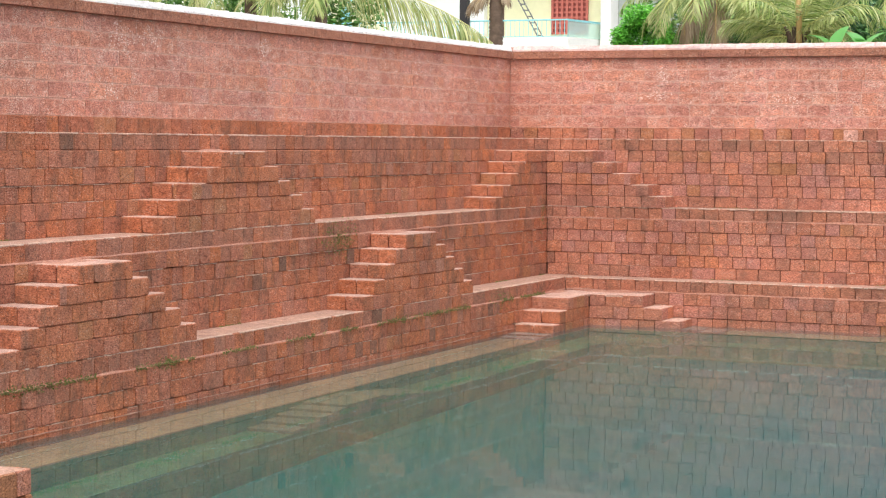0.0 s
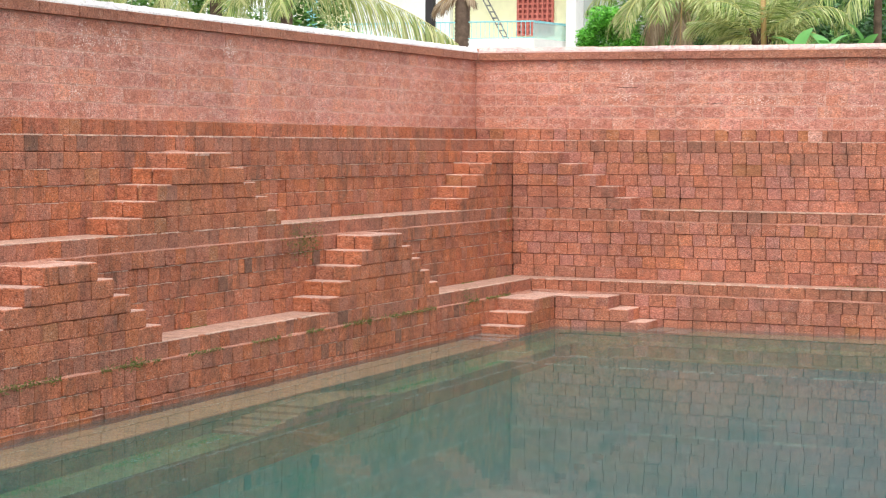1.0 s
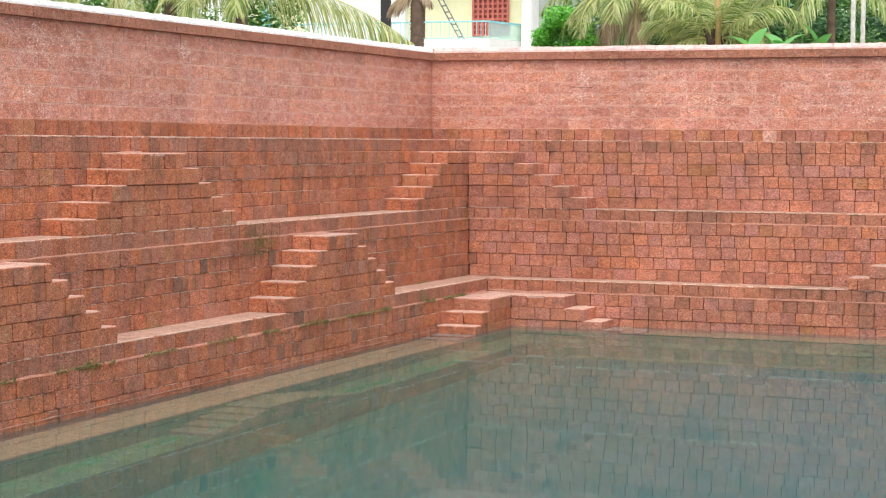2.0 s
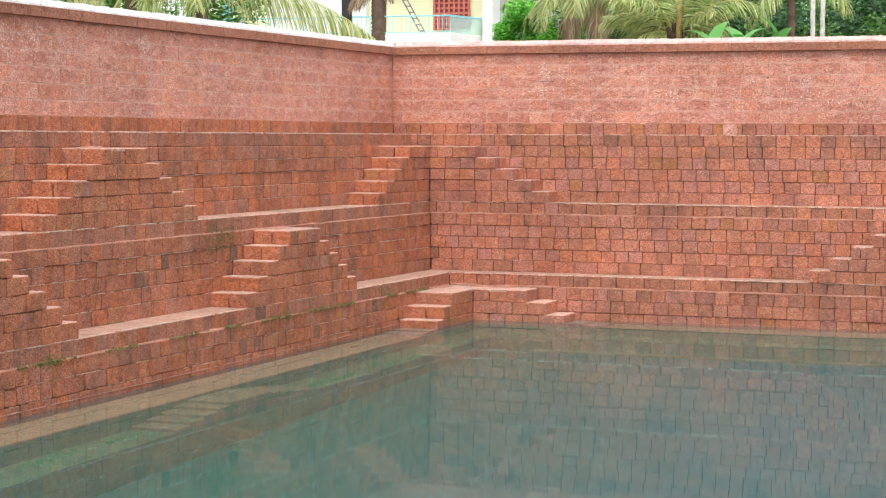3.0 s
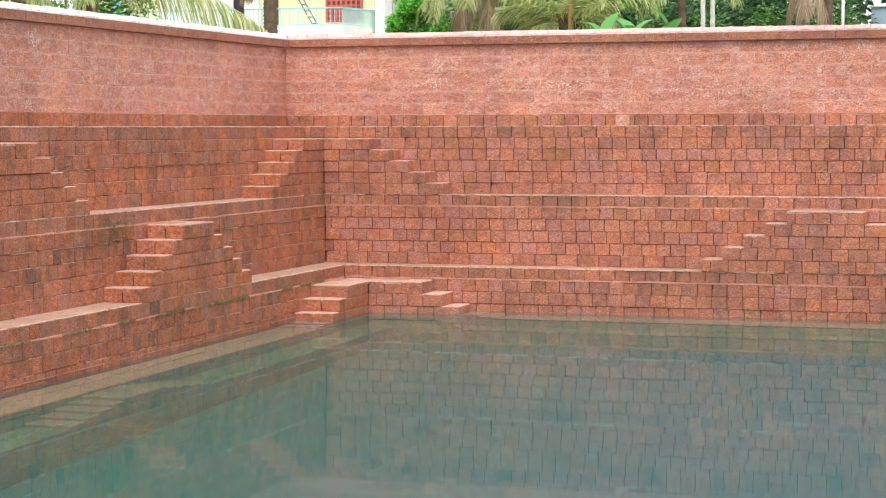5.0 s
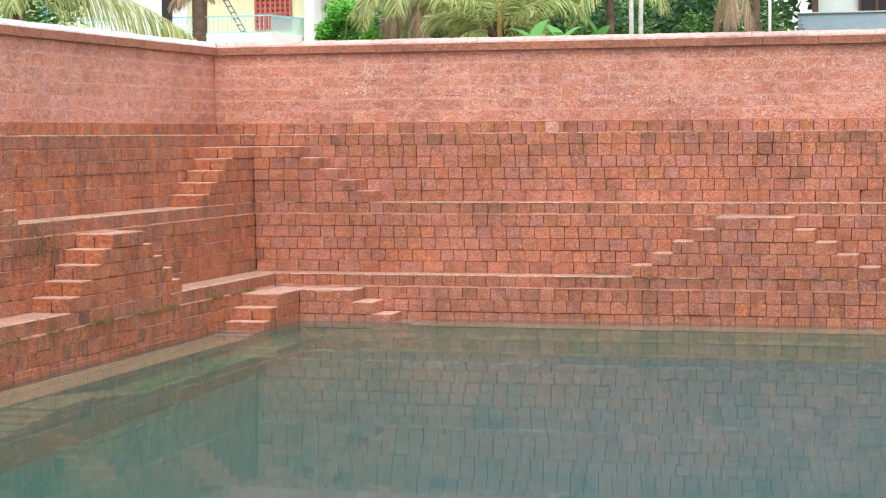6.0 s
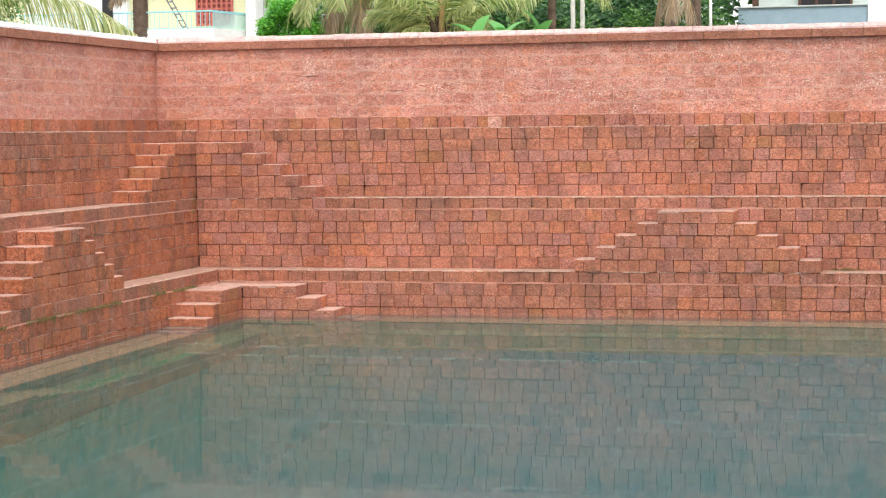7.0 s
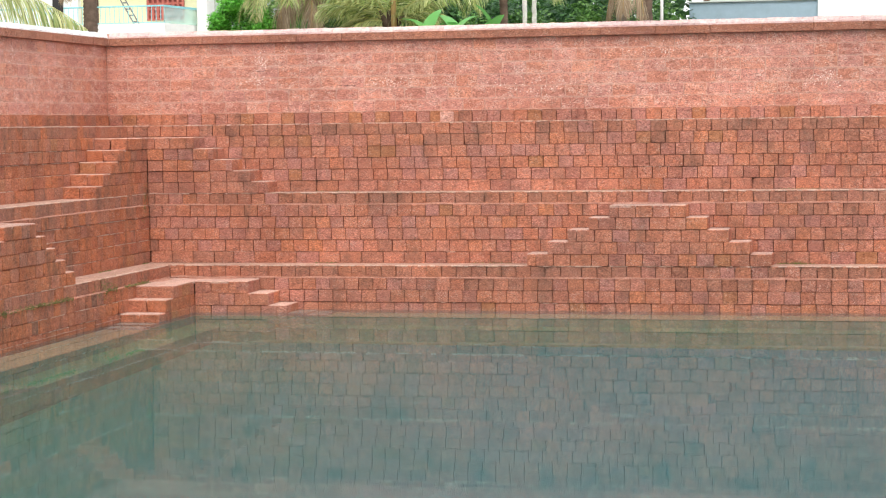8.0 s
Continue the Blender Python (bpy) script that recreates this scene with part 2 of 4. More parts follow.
M_LATTICE = plain("red_jali", (0.52, 0.15, 0.115), 0.8, 0.15, 8)
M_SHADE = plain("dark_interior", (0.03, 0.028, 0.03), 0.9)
M_BLUEGREY = plain("bluegrey_render", (0.29, 0.40, 0.47), 0.8, 0.1, 3)
M_PALEWALL = plain("pale_green_render", (0.62, 0.70, 0.66), 0.8, 0.06, 3)
M_GREYWALL = plain("grey_render", (0.45, 0.50, 0.48), 0.8, 0.1, 3)
M_WOOD = plain("dark_wood", (0.10, 0.05, 0.03), 0.6, 0.3, 9)
M_LADDER = plain("weathered_ladder", (0.16, 0.17, 0.17), 0.7, 0.3, 9)
M_STEEL = plain("white_steel", (0.82, 0.82, 0.82), 0.4, 0.05, 9)
M_ROOF = plain("clay_roof", (0.26, 0.10, 0.06), 0.85, 0.2, 4)
M_BUSH_DEEP = leafy("tree_leaves", [(0.07, 0.18, 0.04), (0.14, 0.32, 0.07), (0.24, 0.42, 0.12)])
M_SCUM = plain("pale_scum", (0.26, 0.29, 0.25), 0.9, 0.2, 20)
M_LATTICE_BACK = plain("lattice_shadow", (0.30, 0.08, 0.065), 0.9)
M_SPLASH = plain("splashed_lime", (0.84, 0.66, 0.58), 0.9, 0.1, 30)
M_BED = bed_material()


def water_material():
    """Clear water with fine green matter afloat in it: part passes through, part is thrown back."""
    m, nt, b = nodes_of("pond_water")
    vec, _ = place_vec(nt, False)
    b.inputs["Base Color"].default_value = (0.80, 0.90, 0.90, 1)
    b.inputs["Transmission Weight"].default_value = 1.0
    murk = nt.nodes.new("ShaderNodeBsdfPrincipled")
    col = ramp(nt, noise_tex(nt, vec, 0.25, 3, 0.5), [(0.3, (0.022, 0.138, 0.138)), (0.7, (0.020, 0.136, 0.156))])
    nt.links.new(col, murk.inputs["Base Color"])
    murk.inputs["Specular IOR Level"].default_value = 0.0
    st = nt.nodes.new("ShaderNodeMapping")
    st.inputs["Scale"].default_value = (0.5, 2.6, 1.0)
    nt.links.new(vec, st.inputs["Vector"])
    for q in (b, murk):
        q.inputs["IOR"].default_value = 1.33
        q.inputs["Roughness"].default_value = 0.006
        bumped(nt, noise_tex(nt, st.outputs["Vector"], 2.2, 3, 0.55), 0.04, 0.0075, q)
    mx = nt.nodes.new("ShaderNodeMixShader")
    mx.inputs["Fac"].default_value = 0.23
    nt.links.new(b.outputs["BSDF"], mx.inputs[1])
    nt.links.new(murk.outputs["BSDF"], mx.inputs[2])
    nt.links.new(mx.outputs["Shader"], nt.nodes["Material Output"].inputs["Surface"])
    return m


M_WATER = water_material()


# ---- mesh helpers ----
def mesh_from(name, verts, faces, material, smooth=False):
    me = bpy.data.meshes.new(name)
    me.from_pydata(verts, [], faces)
    me.update()
    if material:
        me.materials.append(material)
    if smooth:
        me.polygons.foreach_set("use_smooth", [True] * len(me.polygons))
    return me


def part(name, me, parent=None, label="", m=None):
    ob = new(name, me)
    if parent:
        ob.parent = parent
    if m is not None:
        ob.matrix_basis = m
    if label:
        ob["label"] = label
    return ob


def thing(name, label, category, group="", at=(0, 0, 0), kind=""):
    ob = new(name)
    ob.location = at
    return tagged(ob, label, category, group, kind)


class Build:
    """Gathers boxes, tubes and leaves into one mesh."""

    def __init__(self):
        self.v, self.f = [], []

    def add(self, verts, faces):
        n = len(self.v)
        self.v += [tuple(p) for p in verts]
        self.f += [tuple(i + n for i in q) for q in faces]

    def box(self, lo, hi, bevel=0.0):
        x0, y0, z0 = lo
        x1, y1, z1 = hi
        if bevel <= 0:
            vs = [(x, y, z) for z in (z0, z1) for x, y in ((x0, y0), (x1, y0), (x1, y1), (x0, y1))]
            self.add(vs, [(3, 2, 1, 0), (4, 5, 6, 7), (0, 1, 5, 4), (1, 2, 6, 5), (2, 3, 7, 6), (3, 0, 4, 7)])
            return
        c = bevel
        rings = []
        for z, k in ((z0, c), (z0 + c, 0), (z1 - c, 0), (z1, c)):
            ring = []
            for (x, sx), (y, sy), flip in (((x0, 1), (y0, 1), 0), ((x1, -1), (y0, 1), 1), ((x1, -1), (y1, -1), 0), ((x0, 1), (y1, -1), 1)):
                a = (x + sx * k, y + sy * (c + k), z)
                b2 = (x + sx * (c + k), y + sy * k, z)
                ring += [a, b2] if flip == 0 else [b2, a]
            rings.append(ring)
        vs = [p for r in rings for p in r]
        fs = [tuple(range(7, -1, -1)), tuple(range(24, 32))]
        for r in range(3):
            for k in range(8):
                fs.append((r * 8 + k, r * 8 + (k + 1) % 8, (r + 1) * 8 + (k + 1) % 8, (r + 1) * 8 + k))
        self.add(vs, fs)

    def tube(self, pts, radii, sides=8):
        vs, fs = [], []
        for i, p in enumerate(pts):
            p = Vector(p)
            d = (Vector(pts[min(i + 1, len(pts) - 1)]) - Vector(pts[max(i - 1, 0)])).normalized()
            a = d.orthogonal().normalized()
            b = d.cross(a)
            r = radii[i] if isinstance(radii, (list, tuple)) else radii
            vs += [p + r * (math.cos(2 * math.pi * k / sides) * a + math.sin(2 * math.pi * k / sides) * b) for k in range(sides)]
        for i in range(len(pts) - 1):
            for k in range(sides):
                fs.append((i * sides + k, i * sides + (k + 1) % sides, (i + 1) * sides + (k + 1) % sides, (i + 1) * sides + k))
        fs.append(tuple(range(sides - 1, -1, -1)))
        fs.append(tuple(range((len(pts) - 1) * sides, len(pts) * sides)))
        self.add(vs, fs)

    def done(self, name, material, smooth=False):
        return mesh_from(name, self.v, self.f, material, smooth)


def box_mesh(name, lo, hi, material, bevel=0.0):
    b = Build()
    b.box(lo, hi, bevel)
    return b.done(name, material)


# ---- masonry ----
def block_mesh(seed, wear, material, chips=0.12, lip=True, tight=1.0):
    """A hewn block, one unit long and high, its worn face at y = 0 and its back at y = 1. The bevel is a share of its size."""
    r = random.Random(seed)
    n = 12
    ring = [(-0.5, -0.46), (-0.47, -0.5), (0.0, -0.5), (0.47, -0.5), (0.5, -0.455), (0.5, 0.0), (0.5, 0.445), (0.46, 0.5), (0.05, 0.5), (-0.46, 0.5), (-0.5, 0.44), (-0.5, 0.02)]
    outer = [(x * (1 - r.uniform(0, wear)), z * (1 - r.uniform(0, wear))) for x, z in ring]
    if r.random() < chips:       # a broken corner
        k = r.choice((0, 3, 6, 9))
        for j in (k, (k + 1) % n):
            outer[j] = (outer[j][0] * 0.90, outer[j][1] * 0.90)
    vs = [(x, 1.0, z) for x, z in outer]
    vs += [(x, (0.055 if lip and z > 0.42 else 0.028) + r.uniform(-0.008, 0.02), z) for x, z in outer]
    vs += [(x * (1 - (0.025 + r.uniform(0, 0.035)) * tight), r.uniform(-0.012, 0.012), z * ((0.945 if lip and z > 0.42 else 0.972) - r.uniform(0, 0.045))) for x, z in outer]
    fs = []
    for a in (0, n):
        for k in range(n):
            fs.append((a + k, a + (k + 1) % n, a + n + (k + 1) % n, a + n + k))
    fs.append(tuple(range(2 * n, 3 * n)))
    return mesh_from("block", vs, fs, material)


class Stock:
    """A dozen differently worn blocks of one stone, shared by all that are laid."""

    def __init__(self, material, wear=0.024, n=20, seed=0, chips=0.12, lip=True, tight=1.0):
        self.meshes = [block_mesh(seed * 100 + k, wear, material, chips, lip, tight) for k in range(n)]

    def pick(self):
        return rng.choice(self.meshes)


S_BLOCK = Stock(M_BLOCK, wear=0.016, seed=1, chips=0.06, tight=0.8)
S_RUST = Stock(M_RUST, wear=0.018, seed=7, tight=0.4)
S_STAINED = Stock(M_STAINED, wear=0.036, seed=2, chips=0.25)
S_DARK = Stock(M_DARK, seed=3, n=5)
S_OCHRE = Stock(M_OCHRE, seed=4, n=5)
S_UPPER = Stock(M_UPPER, wear=0.006, seed=5, chips=0.05, lip=False)
S_PALE = Stock(M_PALE, wear=0.02, seed=6, n=3)
S_COPING = Stock(M_COPING, wear=0.004, seed=8, chips=0, lip=False)


def lay(parent, stock, side, plane, s, z, length, height, depth=0.2, name="block", gap=0.004, rough=1.0, gap_z=None):
    """Lay one block; s and z are its middle along the wall and its foot."""
    proud = rng.uniform(-0.006, 0.006) * rough
    tilt = rng.uniform(-0.12, 0.12) * rough
    size = Matrix.Diagonal((length - gap, depth, height - (gap * 0.6 if gap_z is None else gap_z), 1))
    lift = z + height / 2 + rng.uniform(-0.0015, 0.0015)
    if side == "north":
        m = pose(s, plane + proud, lift, 0, tilt, 0) @ size
    elif side == "west":
        m = pose(-plane - proud, s, lift, 0, tilt, 90) @ size
    elif side == "south_end":       # end face of a stair on the west wall, turned to the south
        m = pose(plane, s + proud, lift, 0, tilt, 0) @ size
    else:                           # east_end: end face of a stair on the north wall, turned to the east
        m = pose(s - proud, plane, lift, 0, tilt, 90) @ size
    ob = new(name, stock.pick())
    ob.parent = parent
    ob.matrix_basis = m
    return ob


def choose(course_kind, side="north"):
    """Stone for one block: the west wall is the wetter and rustier one."""
    u = rng.random()
    usual = S_RUST if side in ("west", "south_end") else S_BLOCK
    if course_kind == "lip":
        return S_STAINED if u < 0.72 else usual
    if course_kind == "upper":
        return usual if u < 0.74 else S_OCHRE if u < 0.95 else S_STAINED
    if course_kind == "under":
        return S_STAINED if u < 0.26 else S_OCHRE if u < 0.30 else usual
    return usual if u < 0.94 else S_OCHRE if u < 0.965 else S_STAINED


def course(parent, side, plane, a, b, z, height, length, kind="plain", stock=None, depth=0.2, gap=0.005, rough=1.0, gap_z=None):
    """One course from a to b with broken joints."""
    s = a
    first = True
    if side == "west":
        gap *= 0.5
    plane += rng.uniform(-0.007, 0.007) * rough
    while s < b - 0.04:
        ln = length * (rng.uniform(0.93, 1.07) if rng.random() < 0.98 else rng.uniform(1.2, 1.4))
        if first:
            ln *= rng.choice((0.5, 1.0)) * rng.uniform(0.92, 1.08)
            first = False
        if b - s - ln < length * 0.35:
            ln = b - s
        lay(parent, stock or choose(kind, side), side, plane, s + ln / 2, z, ln, height, depth, gap=gap, rough=rough, gap_z=gap_z)
        s += ln


def tier(name, side, index, z0, z1, rows, a, b, label, kinds=None, stretch_first=True):
    """A wall face: dark core behind and its blocks in front."""
    sets = W if side == "west" else V
    p = sets[index]
    core = Build()
    back = 0.075
    if side == "west":
        core.box((-p - 2.4, a - 0.0, z0), (-p - back, b, z1 - 0.03))
    else:
        core.box((a - 2.4, p + back, z0), (b, p + 2.4, z1 - 0.03))
    wall = part(name, core.done(name, M_JOINT))
    tagged(wall, label, "wall", kind="structure")
    hgt = (z1 - z0) / rows
    for k in range(rows):
        kind = "lip" if k == rows - 1 else "under" if k in (rows - 2, 0) else "plain"
        if kinds:
            kind = kinds[k]
        ln = STRETCHER if (k == 0 and stretch_first) else HEADER
        back_step = 0.03 if (rows > 1 and k == rows - 1) else -0.014 if (k == 0 and index in (1, 2)) else 0.0
        if side == "west":
            course(wall, side, p + back_step, a, b + back_step, z0 + k * hgt, hgt, ln, kind)
        else:
            course(wall, side, p + back_step, a - back_step, b, z0 + k * hgt, hgt, ln, kind)
    return wall


def ledge(name, lo, hi, label):
    """The trodden top of a tier, its rim a little uneven."""
    b = Build()
    b.box(lo, hi, 0.008)
    ob = part(name, b.done(name, M_LEDGE))
    return tagged(ob, label, "ledge", kind="structure")


LABEL_TIER = "coursed red laterite block wall, dark open joints"
for i, (z0, z1, rows) in enumerate(((H_LOW, H1, 6), (H1, H2, 6), (H2, H3, 6))):
    tier("wall_north_%d" % (i + 1), "north", i, z0, z1, rows, -W[i], X_SEEN, LABEL_TIER)
    tier("wall_west_%d" % (i + 1), "west", i, z0, z1, rows, Y_SEEN, V[i], LABEL_TIER + ", algae stained")
    zt = z1 + 0.004
    ledge("ledge_north_%d" % (i + 1), (-W[i + 1] - 0.06, V[i] + 0.06, zt - 0.05), (X_SEEN, V[i + 1] + 0.06, zt), "worn pinkish laterite ledge along the wall")
    ledge("ledge_west_%d" % (i + 1), (-W[i + 1] - 0.06, Y_SEEN, zt - 0.054), (-W[i] - 0.06, V[i] + 0.058, zt - 0.001), "worn pinkish laterite ledge along the wall")

# the single rough course and the washed upper wall with flush lime joints
top = tier("wall_north_4", "north", 3, H3, H4, 1, -W[3], X_SEEN, "single course of laterite blocks under the washed wall", kinds=["upper"], stretch_first=False)
tier("wall_west_4", "west", 3, H3, H4, 1, Y_SEEN, V[3], "single course of laterite blocks under the washed wall", kinds=["plain"], stretch_first=False)


def upper_wall(name, side, a, b):
    p = (W if side == "west" else V)[3] + 0.025
    core = Build()
    if side == "west":
        core.box((-p - 0.5, a, H4 - 0.03), (-p - 0.0045, b + 0.5, H5 + 0.2))
    else:
        core.box((a, p + 0.0045, H4 - 0.03), (b, p + 0.5, H5 + 0.2))
    wall = part(name, core.done(name, M_LIME))
    tagged(wall, "pinkish washed laterite wall with pale lime joints", "wall", kind="structure")
    rows = 6
    hgt = (H5 - H4) / rows
    for k in range(rows):
        course(wall, side, p, a, b, H4 + k * hgt, hgt, 0.36, stock=S_UPPER, gap=0.006, rough=0.1, gap_z=0.004)
    return wall


upper_wall("wall_north_5", "north", -W[3] - 0.025, X_SEEN)
upper_wall("wall_west_5", "west", Y_SEEN, V[3] + 0.025)


def cap_mesh(seed, material):
    """A limewashed cap stone with a sloping, chipped front; unit long, in metres otherwise."""
    r = random.Random(seed)
    prof = [(0.0, 0.0), (0.0, 0.025), (0.035, 0.085), (0.46, 0.10), (0.46, 0.0)]
    vs, fs = [], []
    for x in (-0.5, -0.17, 0.17, 0.5):
        for y, z in prof:
            vs.append((x, y + r.uniform(-0.004, 0.004), z + (r.uniform(-0.006, 0.006) if z > 0 else 0)))
    for k in range(3):
        for j in range(5):
            fs.append((k * 5 + j, (k + 1) * 5 + j, (k + 1) * 5 + (j + 1) % 5, k * 5 + (j + 1) % 5))
    fs += [(4, 3, 2, 1, 0), (15, 16, 17, 18, 19)]
    return mesh_from("cap_stone", vs, [tuple(reversed(q)) for q in fs], material)


CAPS = [cap_mesh(k, M_CAP) for k in range(6)]
CAPS_WHITE = [cap_mesh(k + 9, M_CAP_WHITE) for k in range(6)]


def coping(name, side, a, b, caps, label):
    p = (W if side == "west" else V)[3] - 0.045
    core = Build()
    if side == "west":
        core.box((-p - 0.5, a, H5 + 0.003), (-p - 0.07, b + 0.4, H5 + 0.12))
    else:
        core.box((a, p + 0.07, H5 + 0.003), (b, p + 0.5, H5 + 0.12))
    cop = part(name, core.done(name, M_JOINT))
    tagged(cop, label, "coping", kind="structure")
    course(cop, side, p, a, b, H5, 0.125, 0.8, stock=S_COPING, depth=0.3, gap=0.001, rough=0.4)
    s = a
    while s < b - 0.01:
        ln = min(0.36 * rng.uniform(0.85, 1.15), b - s)
        if b - s - ln < 0.12:
            ln = b - s
        m = (pose(-p - 0.008, s + ln / 2, H5 + 0.125, 0, 0, 90) if side == "west" else pose(s + ln / 2, p + 0.008, H5 + 0.125)) @ Matrix.Diagonal((ln - 0.005, 1, 1, 1))
        part("cap_stone", rng.choice(caps), cop, m=m)
        s += ln
    return cop


coping("coping_north", "north", -W[3] + 0.045, X_SEEN, CAPS, "laterite coping with pinkish limewashed cap stones")
coping("coping_west", "west", Y_SEEN, V[3] - 0.045, CAPS_WHITE, "laterite coping with bright white limewashed cap stones")

# the pond's sides beyond what is laid block by block: coursed stone, joined
def coursed(name, label, side, a, b, base=H_LOW):
    """A whole stepped side from a to b along it, tier by tier. side: north, west, south or east."""
    core, stones = Build(), Build()
    for i, (z0, z1, rows) in enumerate(((base, H1, round((H1 - base) / COURSE)), (H1, H2, 6), (H2, H3, 6), (H3, H5 + 0.2, 7))):
        w = V[i]
        a0, b0 = a - (w if side in ("south", "east") else 0), b + (w if side in ("south",) else 0)
        if side == "north":
            b0 = b + w
        if side == "west":
            a0 = a - w

        def put(build, s0, s1, d0, d1, q0, q1):
            if side == "north":
                build.box((s0, w + d0, q0), (s1, w + d1, q1))
            elif side == "west":
                build.box((-w - d1, s0, q0), (-w - d0, s1, q1))
            elif side == "south":
                build.box((s0, Y_END - w - d1, q0), (s1, Y_END - w - d0, q1))
            else:
                build.box((X_END + w + d0, s0, q0), (X_END + w + d1, s1, q1))

        put(core, a0, b0, 0.03, 2.4, z0, z1 - 0.004)
        hgt = (z1 - z0) / rows
        for k in range(rows):
            s = a0
            while s < b0 - 0.02:
                ln = 0.3 * rng.uniform(0.85, 1.2)
                if b0 - s - ln < 0.12:
                    ln = b0 - s
                put(stones, s + 0.003, s + ln - 0.003, rng.uniform(-0.006, 0.006), 0.2, z0 + k * hgt + 0.003, z0 + (k + 1) * hgt - 0.002)
                s += ln
    wall = tagged(part(name, core.done(name, M_LEDGE)), label, "wall", kind="structure")
    tagged(part("blocks", stones.done("blocks", M_COURSED), wall), kind="stuff")


coursed("wall_north_6", "stepped laterite wall going on along the pond", "north", X_SEEN, X_END)
coursed("wall_west_6", "stepped laterite wall going on along the pond", "west", Y_END, Y_SEEN)
coursed("wall_south", "stepped laterite wall of the pond", "south", 0.0, X_END, -3.3)
coursed("wall_east", "stepped laterite wall of the pond", "east", Y_END, 0.0, -3.3)

# mortar fillets where the top course of a tier stands back
for i, (z0, z1) in enumerate(((H_LOW, H1), (H1, H2))):
    z = z1 - (z1 - z0) / 6
    for side in ("north", "west"):
        fb = Build()
        s0, s1 = (-W[i], X_SEEN) if side == "north" else (Y_SEEN, V[i])
        n = int((s1 - s0) / 0.12)
        vs, fs = [], []
        for k in range(n + 1):
            s = s0 + (s1 - s0) * k / n
            o1 = rng.uniform(-0.003, 0.005)
            hz = 0.016 + 0.016 * noise.noise(Vector((s * 2.3, i * 5.0, 0.0))) + rng.uniform(-0.004, 0.004)
            for d, q in ((o1, z - 0.004), (o1 + 0.004, z + 0.003), (0.036, z + hz)):
                vs.append((s, V[i] + d, q) if side == "north" else (-W[i] - d, s, q))
        for k in range(n):
            for j in range(2):
                q = (k * 3 + j, (k + 1) * 3 + j, (k + 1) * 3 + j + 1, k * 3 + j + 1)
                fs.append(q)
        fb.add(vs, fs)
        tagged(part("fillet_%s_%d" % (side, i + 1), fb.done("fillet", M_FILLET)), "reddish mortar fillet under the top course", "fillet", kind="structure")

# pale lime left along the joints; also paints in block edges catching the sky
res = Build()
rr = random.Random(91)
for side, limit in (("west", 0.0), ("north", 0.62)):
    for i, (z0, z1) in enumerate(((H_LOW, H1), (H1, H2), (H2, H3))):
        for k in range(1, 6):
            z = z0 + k * (z1 - z0) / 6
            if z < 0.1 or k == 5:
                continue
            s, s1 = (Y_SEEN, V[i]) if side == "west" else (-W[i], X_SEEN)
            p = (W if side == "west" else V)[i]
            while s < s1 - 0.1:
                ln = rr.uniform(0.02, 0.11)
                if noise.noise(Vector((s * 1.7, z * 4.0, 3.0 if side == "west" else 8.0))) > limit - 0.1 + rr.uniform(-0.15, 0.15):
                    q0, q1 = z - rr.uniform(0.005, 0.010), z + rr.uniform(-0.003, 0.001)
                    d = rr.uniform(-0.009, 0.001)
                    if side == "west":
                        res.box((-p - 0.03, s, q0), (-p - d, s + ln, q1))
                    else:
                        res.box((s, p + d, q0), (s + ln, p + 0.03, q1))
                s += ln + rr.uniform(0.0, 0.05)
for side in ("west", "north"):          # the pale worn rim of each ledge
    for i, z in enumerate((H1, H2, H3)):
        s, s1 = (Y_SEEN, V[i]) if side == "west" else (-W[i], X_SEEN)
        p = (W if side == "west" else V)[i] + 0.03
        while s < s1 - 0.1:
            ln = rr.uniform(0.03, 0.14)
            if rr.random() < (0.88 if side == "west" else 0.7):
                d, q0, q1 = rr.uniform(-0.008, 0.0), z - rr.uniform(0.004, 0.014), z + rr.uniform(0.004, 0.008)
                if side == "west":
                    res.box((-p - rr.uniform(0.02, 0.05), s, q0), (-p - d, s + ln, q1), 0.003)
                else:
                    res.box((s, p + d, q0), (s + ln, p + rr.uniform(0.02, 0.05), q1), 0.003)
            s += ln + rr.uniform(0.0, 0.02)
tagged(part("lime_residue", res.done("lime_residue", M_LIME_LIT_EDGE)), "pale lime and painted-in sky-lit edges along the joints", "mortar", kind="stuff")

# drowned tiers and the bed
low = Build()
low.box((-2.4, Y_END, H_LOW - 0.09), (OUT, 2.4, H_LOW - 0.004))
low.box((OUT, -OUT, H_LOW - 0.09), (X_END, 2.4, H_LOW - 0.004))
tagged(part("drowned_ledge_1", low.done("drowned_ledge_1", M_DROWNED)), "brown silted ledge just under the water", "ledge", kind="structure")
low = Build()
low.box((-2.4, Y_END, -3.3), (OUT - 0.004, 2.4, H_LOW - 0.09))
low.box((OUT - 0.004, -OUT + 0.004, -3.3), (X_END, 2.4, H_LOW - 0.09))
tagged(part("drowned_face_1", low.done("drowned_face_1", M_ALGAE)), "dark green algae covered face under the water", "wall", kind="structure")
low = Build()
low.box((OUT, Y_END, -3.3), (OUT2, -OUT, -1.52))
low.box((OUT2, -OUT2, -3.3), (X_END, -OUT, -1.52))
tagged(part("drowned_ledge_2", low.done("drowned_ledge_2", M_ALGAE)), "green algae covered ledge under the water", "ledge", kind="structure")
